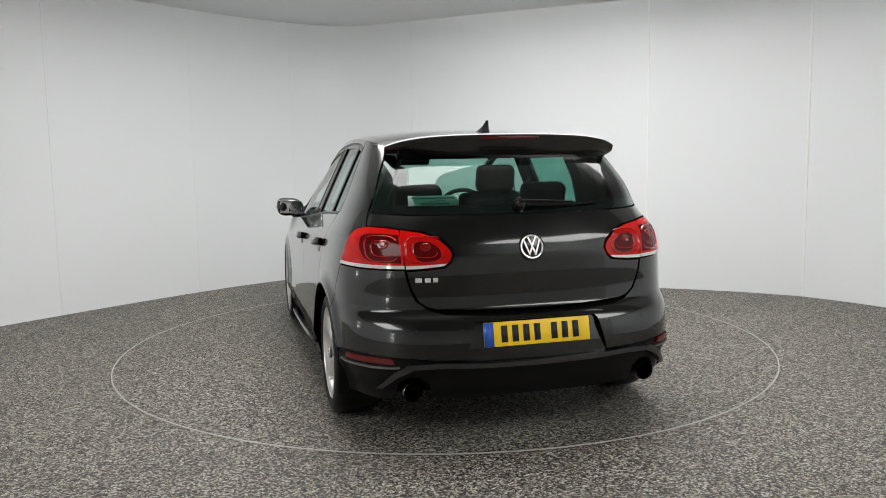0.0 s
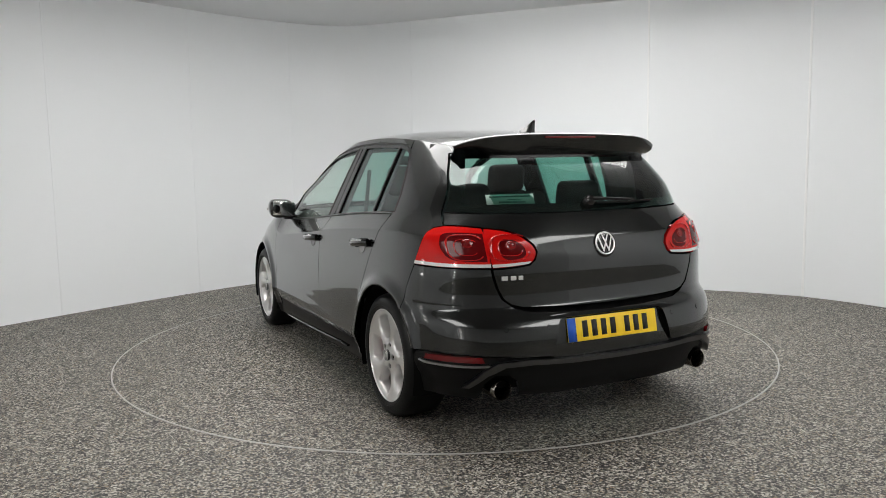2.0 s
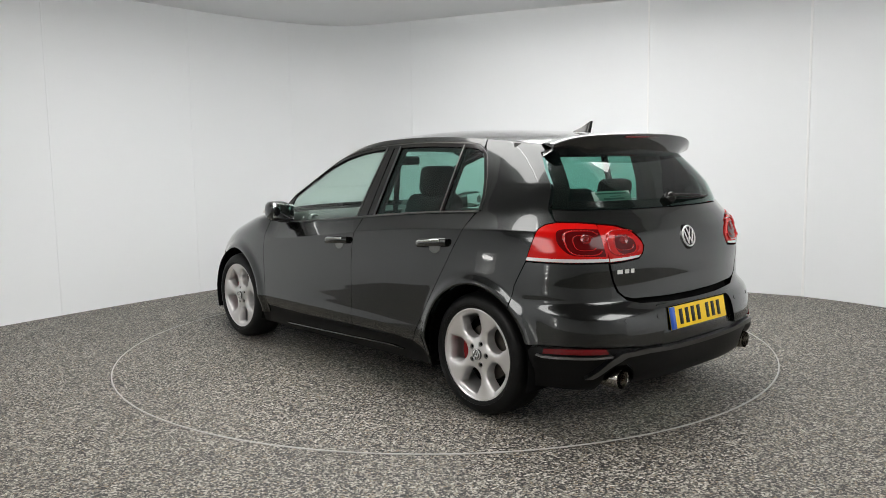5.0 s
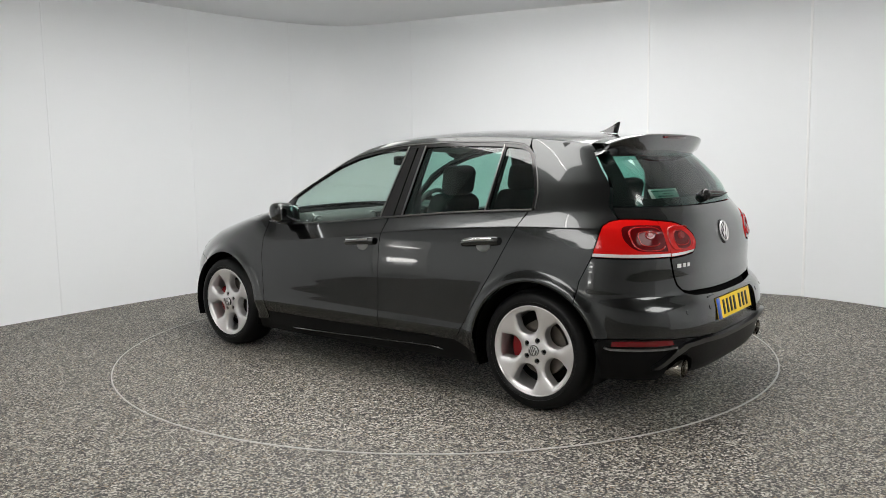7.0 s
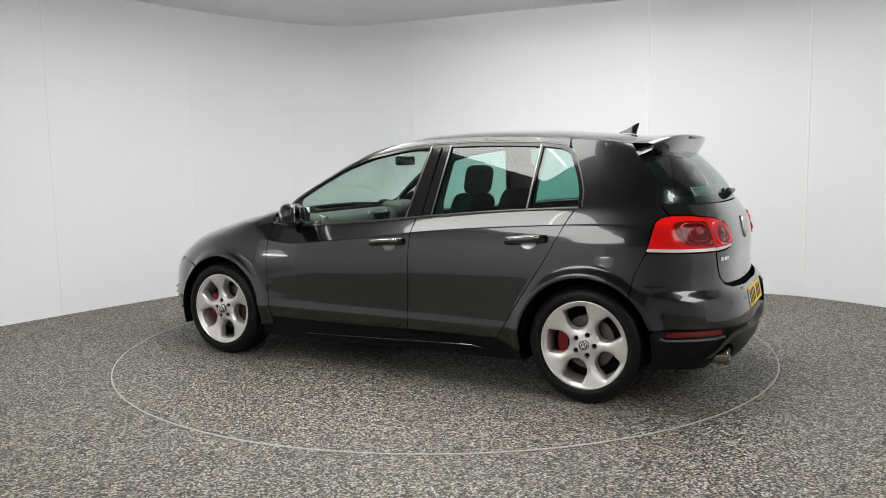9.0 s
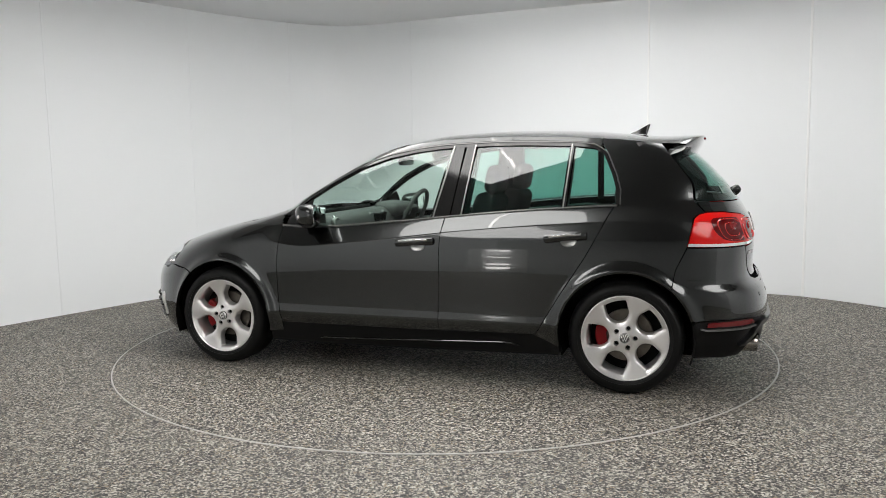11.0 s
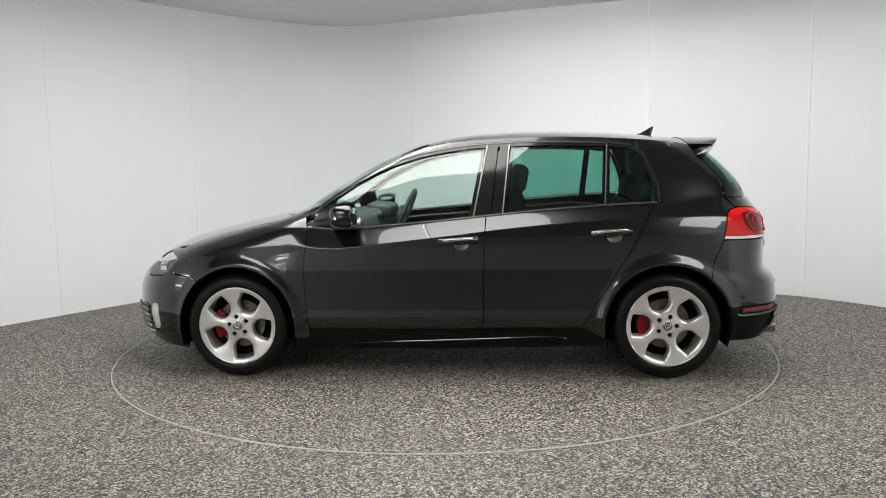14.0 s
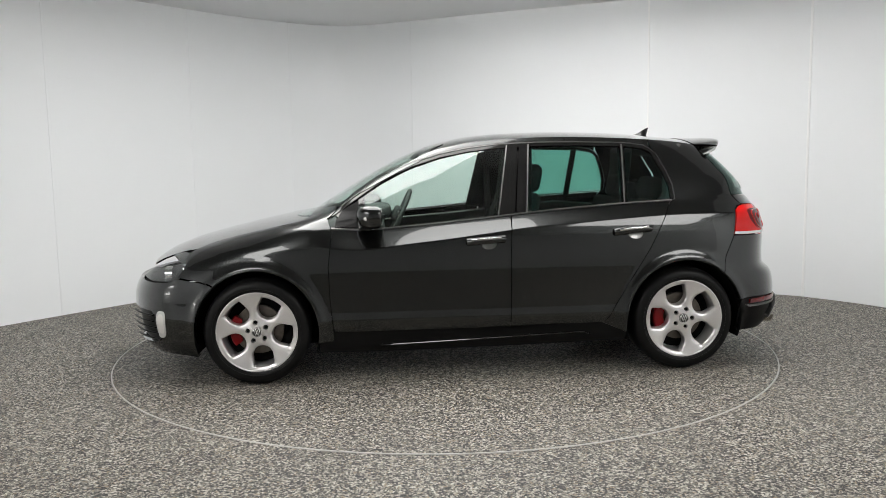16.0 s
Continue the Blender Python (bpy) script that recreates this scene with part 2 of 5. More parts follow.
# ---------- the car's skin: one smooth surface S(s, z) ----------
# s: 0 at the middle of the tail, 1..2 along the flank, 3 at the middle of the nose
ZR = [0.10, 0.17, 0.20, 0.25, 0.30, 0.40, 0.46, 0.51, 0.555, 0.585, 0.605, 0.625, 0.70, 0.78, 0.86, 0.94, 1.02, 1.06, 1.15, 1.26, 1.32, 1.36, 1.40, 1.44, 1.50]
XR = [-1.86, -1.93, -1.99, -2.03, -2.04, -2.048, -2.048, -2.044, -2.034, -2.016, -1.990, -1.966, -1.962, -1.967, -1.964, -1.945, -1.900, -1.872, -1.808, -1.705, -1.640, -1.590, -1.52, -1.40, -1.2]
ZF = [0.10, 0.14, 0.20, 0.25, 0.38, 0.50, 0.56, 0.62, 0.68, 0.74, 0.80, 0.86, 0.92, 0.97, 1.0, 1.075, 1.178, 1.266, 1.342, 1.397, 1.448, 1.50]
XF = [2.02, 2.08, 2.14, 2.165, 2.178, 2.172, 2.155, 2.115, 2.05, 1.965, 1.84, 1.62, 1.36, 1.10, 0.985, 0.865, 0.690, 0.537, 0.386, 0.236, 0.013, -0.3]
BX = [-2.1, -1.22, -0.84, -0.67, -0.33, 0.0, 0.35, 0.69, 0.85, 1.05, 1.22, 1.40, 1.58, 1.70, 2.2]
BZ = [1.045, 1.040, 1.019, 1.008, 0.979, 0.946, 0.918, 0.893, 0.905, 0.960, 0.925, 0.879, 0.832, 0.784, 0.62]
YZ = [0.10, 0.18, 0.22, 0.285, 0.32, 0.345, 0.366, 0.42, 0.47, 0.54, 0.62, 0.66, 0.70, 0.75, 0.80, 0.85, 0.90, 0.96, 1.1]
YY = [0.80, 0.835, 0.846, 0.858, 0.872, 0.882, 0.8885, 0.8835, 0.8815, 0.8805, 0.8802, 0.8796, 0.8780, 0.8745, 0.8695, 0.8620, 0.8515, 0.8370, 0.800]
HUB_X, HUB_Z, ARCH_R = 1.289, 0.317, 0.362


def soft_interp(x, xs, ys, h=0.012):
    return sum(np.interp(x + k * h, xs, ys) for k in (-1.5, -0.75, 0, 0.75, 1.5)) / 5


def belt(x):
    return sum(np.interp(x + k, BX, BZ) for k in (-0.15, -0.1, -0.05, 0, 0.05, 0.1, 0.15)) / 7


def crease_depth(x):
    """How far the shoulder crease runs under the belt."""
    return 0.085 + 0.025 * np.clip((x + 0.3) / 1.0, 0, 1)


def flank(x, z):
    """Half width of the straight flank."""
    low = soft_interp(z, YZ, YY, 0.005)
    b = belt(x)
    d = z - b
    fore = np.clip((x + 0.3) / 1.0, 0, 1)
    at_belt = 0.786 + 0.025 * fore
    top = at_belt - 0.44 * d - 0.05 * d * d
    # a crisp shoulder crease under the belt, the ledge leaning in above it
    ledge = crease_depth(x)
    at_crease = soft_interp(b - ledge, YZ, YY, 0.005)
    u = np.clip((d + ledge) / ledge, 0, 1)
    door = np.where(d < -ledge, low, np.where(d < 0, at_belt + (at_crease - at_belt) * (1 - u) ** 1.1, top))
    # the front wing rolls over softly instead
    k = 1 / (1 + np.exp(-(d - 0.03) / 0.05))
    high = np.where(z > 0.85, 0.862 - 0.12 * (z - 0.85), low)
    wing = high * (1 - k) + (0.805 - 0.36 * d) * k
    w = np.clip((x - 0.74) / 0.24, 0, 1)
    w = w * w * (3 - 2 * w)
    y = door * (1 - w) + wing * w
    for hx in (HUB_X, -HUB_X):
        r = np.sqrt((x - hx) ** 2 + (z - HUB_Z) ** 2)
        y = y + 0.019 * np.exp(-((r - 0.372) / 0.036) ** 2) * (z < 0.75)
    return y


def _shape(z):
    k = np.clip((z - 0.93) / 0.15, 0, 1)
    k2 = np.clip((z - 1.06) / 0.12, 0, 1)
    return (7.0 - 0.5 * k, 3.3 - 0.3 * k + 1.5 * k2, 4.0 + 5.0 * k, 2.3 + 0.5 * k)


def _ends(z):
    xr, xf = soft_interp(z, ZR, XR, 0.007), soft_interp(z, ZF, XF, 0.012)
    return xr, np.maximum(-0.6, xr + 0.8), xf, np.minimum(0.6, xf - 0.8)


_PHI = np.concatenate([[0], np.geomspace(1e-6, math.pi / 2, 3000)])
_PHI = np.unique(np.concatenate([_PHI, math.pi / 2 - _PHI]))


def _table(a, w, p, q):
    x, y = -a * np.abs(np.cos(_PHI)) ** (2 / p), w * np.abs(np.sin(_PHI)) ** (2 / q)
    l = np.concatenate([[0], np.cumsum(np.hypot(np.diff(x), np.diff(y)))])
    return l / l[-1]


_SR, _SF = _table(1.37, 0.87, 7.0, 3.3), _table(1.5, 0.87, 4.0, 2.3)
MET = (2.08, 1.2, 2.1)


def S(s, z):
    s, z = np.asarray(s, float), np.asarray(z, float)
    xr, cr, xf, cf = _ends(z)
    pr, qr, pf, qf = _shape(z)
    ph_r = np.interp(np.clip(s, 0, 1), _SR, _PHI)
    ph_f = np.interp(np.clip(3 - s, 0, 1), _SF, _PHI)
    x_r = cr - (cr - xr) * np.cos(ph_r) ** (2 / pr)
    x_f = cf + (xf - cf) * np.abs(np.cos(ph_f)) ** 0.5
    x_m = cr + (cf - cr) * (s - 1)
    x = np.where(s < 1, x_r, np.where(s > 2, x_f, x_m))
    m = np.where(s < 1, np.sin(ph_r) ** (2 / qr), np.where(s > 2, np.maximum(0, 1 - np.abs(np.cos(ph_f)) ** (pf / 2)) ** (1 / qf), 1.0))
    return np.stack([x, flank(x, z) * m, z + 0 * x], -1)


def from_x(x, z):
    x, z = np.asarray(x, float), np.asarray(z, float)
    xr, cr, xf, cf = _ends(z)
    pr, qr, pf, qf = _shape(z)
    pr_ = np.arccos(np.clip((cr - x) / (cr - xr), 0, 1) ** (pr / 2))
    pf_ = np.arccos(np.clip((x - cf) / (xf - cf), 0, 1) ** 2)
    return np.where(x < cr, np.interp(pr_, _PHI, _SR), np.where(x > cf, 3 - np.interp(pf_, _PHI, _SF), 1 + (x - cr) / (cf - cr)))


def from_y(y, z, front=False):
    y, z = abs(float(y)), float(z)
    lo, hi = (2.0, 3.0) if front else (0.0, 1.0)
    for _ in range(45):
        m = (lo + hi) / 2
        if (float(S(m, z)[1]) > y) == front:
            lo = m
        else:
            hi = m
    return (lo + hi) / 2


def normal(s, z):
    e = 0.004
    du = S(s + e, z) - S(s - e, z)
    dz = S(s, z + e) - S(s, z - e)
    n = np.cross(dz, du)
    return n / np.maximum(np.linalg.norm(n, axis=-1, keepdims=True), 1e-9)


def metre(s):
    s = np.asarray(s, float)
    return np.where(s < 1, s * MET[0], np.where(s < 2, MET[0] + (s - 1) * MET[1], MET[0] + MET[1] + (s - 2) * MET[2]))


def unmetre(m):
    m = np.asarray(m, float)
    return np.where(m < MET[0], m / MET[0], np.where(m < MET[0] + MET[1], 1 + (m - MET[0]) / MET[1], 2 + (m - MET[0] - MET[1]) / MET[2]))


def soften(loop, times):
    """Round the corners of a closed line; a corner given twice stays sharp."""
    for _ in range(times):
        n, out = len(loop), []
        for i, p in enumerate(loop):
            q = loop[(i + 1) % n]
            out += [p.lerp(q, 0.22), p.lerp(q, 0.78)]
        loop = out
    return loop


def outline(poly, step=0.025, rounds=0):
    """Corners (kind, a, z), kind x, y (tail) or f (nose), to a fine line in (metre, z)."""
    def conv(k, a, z):
        s = float(from_x(a, z)) if k == "x" else from_y(a, z, k == "f")
        return Vector((float(metre(s)), z))
    out = []
    if rounds:
        loop = soften([conv(*p) for p in poly], rounds)
        for i, p in enumerate(loop):
            q = loop[(i + 1) % len(loop)]
            n = max(1, int((q - p).length / step))
            if (q - p).length > 1e-6:
                out += [p.lerp(q, j / n) for j in range(n)]
        return out
    for i, (k, a, z) in enumerate(poly):
        k2, a2, z2 = poly[(i + 1) % len(poly)]
        p, q = conv(k, a, z), conv(k2, a2, z2)
        n = max(1, int((q - p).length / step))
        for j in range(n):
            t = j / n
            out.append(conv(k, a + (a2 - a) * t, z + (z2 - z) * t) if k == k2 else p.lerp(q, t))
    return out


def inset(line2, d):
    n = len(line2)
    area = sum(line2[i].x * line2[(i + 1) % n].y - line2[(i + 1) % n].x * line2[i].y for i in range(n))
    sg = 1 if area > 0 else -1
    out = []
    for i in range(n):
        a = (line2[i] - line2[i - 1])
        b = (line2[(i + 1) % n] - line2[i])
        a = a.normalized() if a.length > 1e-9 else b.normalized()
        b = b.normalized() if b.length > 1e-9 else a
        t = a + b
        if t.length < 0.2:
            t = b
        t.normalize()
        c = max(0.4, t.dot(b))
        out.append(line2[i] + Vector((-t.y, t.x)) * (sg * d / c))
    return out


def inside(px, py, loop):
    x, y = np.array([p.x for p in loop]), np.array([p.y for p in loop])
    x2, y2 = np.roll(x, -1), np.roll(y, -1)
    px, py = np.asarray(px)[:, None], np.asarray(py)[:, None]
    with np.errstate(divide="ignore", invalid="ignore"):
        hit = ((y > py) != (y2 > py)) & (px < (x2 - x) * (py - y) / (y2 - y) + x)
    return hit.sum(1) % 2 == 1


def fill(loops, grid, rows=None):
    """Triangles of a region with holes, on an even grid and on given rows of points."""
    outer = loops[0]
    pts = [p for l in loops for p in l]
    edges, k = [], 0
    for l in loops:
        edges += [(k + i, k + (i + 1) % len(l)) for i in range(len(l))]
        k += len(l)
    x0, x1 = min(p.x for p in outer), max(p.x for p in outer)
    y0, y1 = min(p.y for p in outer), max(p.y for p in outer)
    gx, gy = np.meshgrid(np.arange(x0, x1, grid) + grid * 0.37, np.arange(y0, y1, grid) + grid * 0.41)
    gx = gx + (np.arange(gx.shape[0]) % 2)[:, None] * grid * 0.5
    gx, gy = gx.ravel(), gy.ravel()
    if rows is not None:
        near = np.array([np.min(np.abs(rows[:, 0] - a) + np.abs(rows[:, 1] - b) * 1.6) for a, b in zip(gx, gy)]) < 0.013
        gx, gy = np.concatenate([gx[~near], rows[:, 0]]), np.concatenate([gy[~near], rows[:, 1]])
    ok = inside(gx, gy, outer)
    for l in loops[1:]:
        ok &= ~inside(gx, gy, l)
    bx, by = np.array([p.x for p in pts]), np.array([p.y for p in pts])
    gx, gy = gx[ok], gy[ok]
    if len(gx):
        far = np.array([np.min((bx - a) ** 2 + (by - b) ** 2) for a, b in zip(gx, gy)]) > (min(grid * 0.45, 0.0045)) ** 2
        pts = pts + [Vector((a, b)) for a, b in zip(gx[far], gy[far])]
    vs, _, fs, _, _, _ = delaunay_2d_cdt(pts, edges, [], 0, 1e-6)
    fs = np.array([f for f in fs if len(f) == 3])
    V = np.array([(v.x, v.y) for v in vs])
    c = V[fs].mean(1)
    ok = inside(c[:, 0], c[:, 1], outer)
    for l in loops[1:]:
        ok &= ~inside(c[:, 0], c[:, 1], l)
    return V, fs[ok]


def mesh_of(name, V, N, F, depth):
    """A sheet with its normals, and a rim turned inwards along its open edges."""
    V, N = np.asarray(V), np.asarray(N)
    count = {}
    for f in F:
        for a, b in ((f[0], f[1]), (f[1], f[2]), (f[2], f[0])):
            count[(a, b)] = count.get((a, b), 0) + 1
    open_edges = [(a, b) for a, b in count if (b, a) not in count]
    rim = sorted({v for e in open_edges for v in e})
    i1 = {v: len(V) + i for i, v in enumerate(rim)}
    i2 = {v: len(V) + len(rim) + i for i, v in enumerate(rim)}
    VV, NN, faces = list(V), list(N), [tuple(int(i) for i in f) for f in F]
    if depth:
        VV += [V[v] for v in rim] + [V[v] - N[v] * depth for v in rim]
        faces += [(i1[b], i1[a], i2[a], i2[b]) for a, b in open_edges]
    me = bpy.data.meshes.new(name)
    me.from_pydata([tuple(map(float, v)) for v in VV], [], faces)
    me.update()
    me.polygons.foreach_set("use_smooth", [True] * len(me.polygons))
    if depth:
        side = np.zeros((len(VV), 3))
        for p in list(me.polygons)[len(F):]:
            for v in p.vertices:
                side[v] += p.normal
        NN = [tuple(map(float, n)) for n in NN] + [tuple(Vector(side[i]).normalized()) for i in range(len(V), len(VV))]
    else:
        NN = [tuple(map(float, n)) for n in NN]
    me.normals_split_custom_set_from_vertices(NN)
    return me


def crease_rows():
    """Rows of points along the shoulder crease and the low door crease."""
    out = []
    for x in np.arange(-1.72, 1.0, 0.009):
        zc = float(belt(x)) - float(crease_depth(x))
        for z in (zc - 0.005, zc, zc + 0.005, 0.361, 0.366, 0.371):
            out.append((float(metre(from_x(x, z))), z))
    return np.array(out)


def sheet(name, poly, material, parent, gap=0.002, depth=0.012, off=0.0, grid=0.032, holes=(), both=True, label="", step=0.025, mirror=False, wave=None, rounds=0, rows=None):
    """A panel of the skin: its outline, cut clean, on the surface; the other flank's too."""
    raw = outline(poly, step, rounds)
    loops = [inset(raw, gap)] + [inset(outline(h, step), -gap) for h in holes]
    if mirror:
        ends = (0.0, sum(MET))
        loops[0] = [Vector((min(ends, key=lambda e: abs(e - o.x)), p.y)) if min(abs(o.x), abs(o.x - ends[1])) < 1e-4 else p for o, p in zip(raw, loops[0])]
    V2, F = fill(loops, grid, rows)
    s = unmetre(V2[:, 0])
    P, N = S(s, V2[:, 1]), normal(s, V2[:, 1])
    o = off + (wave(P) if wave else 0.0)
    P = P + N * (o[:, None] if np.ndim(o) else o)
    t = P[F]
    if (np.cross(t[:, 1] - t[:, 0], t[:, 2] - t[:, 0]) * N[F[:, 0]]).sum() < 0:
        F = F[:, ::-1]
    obs = []
    if mirror:
        # a panel over the middle of nose or tail: both halves in one mesh
        n = len(P)
        M = np.array([1, -1, 1])
        P, N, F = np.concatenate([P, P * M]), np.concatenate([N, N * M]), np.concatenate([F, F[:, ::-1] + n])
        # weld along the middle line
        re = np.arange(2 * n)
        for i in range(n, 2 * n):
            if abs(P[i][1]) < 2e-3:
                re[i] = i - n
                P[i - n][1] = 0
                N[i - n][1] = 0
                N[i - n] /= np.linalg.norm(N[i - n])
        return [link_mesh(name, mesh_of(name, P, N, re[F], depth), material, parent, label)]
    obs.append(link_mesh(name, mesh_of(name, P, N, F, depth), material, parent, label))
    if both:
        M = np.array([1, -1, 1])
        obs.append(link_mesh(name, mesh_of(name, P * M, N * M, F[:, ::-1], depth), material, parent, label))
    return obs


def skin(x, z, off=0.0):
    s = from_x(x, z)
    return Vector(S(s, z) + off * normal(s, z))


def tail(y, z, off=0.0):
    s = from_y(y, z)
    v = S(s, z) + off * normal(s, z)
    return Vector((v[0], v[1] if y >= 0 else -v[1], v[2]))


def X(*pts):
    return [("x", a, z) for a, z in pts]


def Y(*pts):
    return [("y", a, z) for a, z in pts]


def arc(hx, a0, a1, r=ARCH_R, n=18):
    return [("x", hx + r * math.cos(radians(a0 + (a1 - a0) * i / n)), HUB_Z + r * math.sin(radians(a0 + (a1 - a0) * i / n))) for i in range(n + 1)]


# ---------- the car ----------
car = new("hatchback_car")
tagged(car, "dark grey metallic five-door hatchback with silver alloy wheels", "car")

WIN_TOP = [(0.78, 1.030), (0.709, 1.084), (0.565, 1.180), (0.45, 1.240), (0.352, 1.284), (0.177, 1.336), (0.003, 1.368), (-0.17, 1.387), (-0.343, 1.394), (-0.514, 1.398), (-0.685, 1.397), (-0.856, 1.391), (-0.992, 1.385), (-1.09, 1.372), (-1.13, 1.352)]
WIN_REAR = [(-1.160, 1.325), (-1.212, 1.212), (-1.238, 1.127), (-1.240, 1.047)]
RAIL_X = [-1.60, -1.45, -1.3, -1.13, -0.992, -0.856, -0.685, -0.514, -0.343, -0.17, 0.003, 0.177, 0.30]
RAIL_Z = [1.350, 1.378, 1.398, 1.413, 1.422, 1.429, 1.435, 1.437, 1.434, 1.427, 1.409, 1.376, 1.340]
CROWN_X = [-1.68, -1.59, -1.446, -1.265, -1.084, -0.903, -0.721, -0.539, -0.356, -0.172, 0.013, 0.236, 0.386]
CROWN_Z = [1.414, 1.420, 1.428, 1.446, 1.464, 1.475, 1.482, 1.485, 1.480, 1.472, 1.453, 1.400, 1.345]


def rail(x):
    return float(soft_interp(x, RAIL_X, RAIL_Z, 0.03))


def belt_at(x, d=0.0):
    return float(belt(x)) + d


def loft(name, rows, material, parent, label="", depth=0.01):
    """A sheet through rows of points, left to right."""
    bm = bmesh.new()
    g = [[bm.verts.new(p) for p in r] for r in rows]
    for a, b in zip(g, g[1:]):
        for k in range(len(a) - 1):
            bm.faces.new((a[k], a[k + 1], b[k + 1], b[k]))
    bmesh.ops.remove_doubles(bm, verts=bm.verts[:], dist=1e-5)
    bmesh.ops.recalc_face_normals(bm, faces=bm.faces[:])
    if depth:
        bmesh.ops.solidify(bm, geom=bm.faces[:], thickness=depth)
    return part(name, bm, material, parent, label, sharp=50)


CREASES = crease_rows()


def car_body():
    # flank panels
    low = 0.302
    door_f = X((0.835, belt_at(0.835) - 0.004), (0.853, 0.761), (0.862, 0.693), (0.856, 0.488), (0.842, 0.33), (0.83, low), (0.35, low), (-0.10, low), (-0.212, low), (-0.216, 0.377), (-0.223, 0.816), (-0.235, belt_at(-0.235) - 0.004), (0, belt_at(0) - 0.004), (0.35, belt_at(0.35) - 0.004), (0.69, belt_at(0.69) - 0.004))
    sheet("front_door", door_f, PAINT, car, grid=0.012, rows=CREASES)
    door_r = X((-0.235, belt_at(-0.235) - 0.004), (-0.223, 0.816), (-0.216, 0.377), (-0.212, low), (-0.785, low + 0.010), (-0.815, 0.345), (-0.86, 0.425), (-0.941, 0.557), (-1.07, 0.757), (-1.15, 0.905), (-1.19, 0.985), (-1.215, belt_at(-1.215) - 0.004), (-0.84, belt_at(-0.84) - 0.004), (-0.5, belt_at(-0.5) - 0.004))
    sheet("rear_door", door_r, PAINT, car, grid=0.012, rows=CREASES)
    a = math.degrees(math.asin((0.24 - HUB_Z) / ARCH_R))
    fender = arc(HUB_X, 180 - a, 48, n=22) + X((1.555, 0.60), (1.62, 0.614), (1.765, 0.634), (1.733, 0.675), (1.710, 0.72), (1.698, 0.770), (1.68, 0.785), (1.58, 0.826), (1.40, 0.873), (1.22, 0.912), (1.05, 0.948), (0.955, 0.985), (0.905, 1.000), (0.868, 0.985), (0.850, 0.960), (0.835, belt_at(0.835) - 0.004), (0.853, 0.761), (0.862, 0.693), (0.856, 0.488), (0.842, 0.33), (0.84, 0.245))
    sheet("front_wing", fender, PAINT, car, grid=0.012, rows=CREASES)
    top = [(x, rail(x)) for x in (-1.13, -1.25, -1.35, -1.45, -1.53, -1.585)]
    quarter = X((-0.815, 0.345), (-0.86, 0.425), (-0.941, 0.557), (-1.07, 0.757), (-1.15, 0.905), (-1.19, 0.985), (-1.222, 1.035), *[(x - 0.012, z) for x, z in WIN_REAR[::-1]], (-1.14, 1.370), *top) + Y((0.585, 1.335), (0.628, 1.25), (0.668, 1.15), (0.705, 1.06), (0.725, 1.0)) + X((-1.655, 0.992), (-1.635, 0.972), (-1.607, 0.822), (-1.55, 0.70), (-1.53, 0.587))
    # rear arch from behind the wheel over it to the sill
    arch = [("x", -HUB_X + ARCH_R * math.cos(radians(t)), HUB_Z + ARCH_R * math.sin(radians(t))) for t in range(132, -13, -7)]
    quarter = quarter + arch + X((-0.925, 0.245), (-0.785, 0.308))
    sheet("quarter_panel", quarter, PAINT, car, grid=0.012, rows=CREASES)
    # window band: black frames, glass, bright strips
    wf = X(*[(x, z) for x, z in WIN_TOP if x > -0.24], (-0.245, 1.388), (-0.160, belt_at(-0.16) + 0.008), (0, belt_at(0) + 0.008), (0.35, belt_at(0.35) + 0.008), (0.64, belt_at(0.64) + 0.008), (0.72, 0.96))
    sheet("front_side_glass", wf, GLASS_FRONT, car, gap=0.006, depth=0, off=-0.012, label="lightly tinted clear side glass")
    wr = X((-0.379, 1.388), *[(x, z) for x, z in WIN_TOP if -0.95 < x < -0.4], (-0.952, 1.384), (-0.926, belt_at(-0.926) + 0.008), (-0.6, belt_at(-0.6) + 0.008), (-0.335, belt_at(-0.335) + 0.008))
    sheet("rear_side_glass", wr, GLASS_REAR, car, gap=0.004, depth=0, off=-0.012, label="dark green privacy glass")
    wq = X((-0.975, 1.384), *[(x, z) for x, z in WIN_TOP if x < -0.98], *WIN_REAR, (-0.95, belt_at(-0.95) + 0.008))
    sheet("quarter_glass", wq, GLASS_REAR, car, gap=0.006, depth=0, off=-0.012, label="dark green privacy glass")
    bp1 = X((-0.245, 1.391), (-0.312, 1.393), (-0.262, belt_at(-0.26) + 0.004), (-0.160, belt_at(-0.16) + 0.004))
    sheet("door_pillar_trim", bp1, GLOSSBLACK, car, gap=0.002, off=-0.004, grid=0.02)
    bp2 = X((-0.316, 1.393), (-0.379, 1.393), (-0.335, belt_at(-0.335) + 0.004), (-0.266, belt_at(-0.26) + 0.004))
    sheet("door_pillar_trim", bp2, GLOSSBLACK, car, gap=0.002, off=-0.004, grid=0.02)
    sheet("pillar_strip", X((-0.238, 1.390), (-0.246, 1.390), (-0.163, belt_at(-0.16) + 0.006), (-0.155, belt_at(-0.16) + 0.006)), SATIN, car, gap=0, off=0.0, grid=0.02, depth=0.006)
    sheet("pillar_strip", X((-0.372, 1.392), (-0.380, 1.392), (-0.337, belt_at(-0.335) + 0.006), (-0.329, belt_at(-0.335) + 0.006)), SATIN, car, gap=0, off=0.0, grid=0.02, depth=0.006)
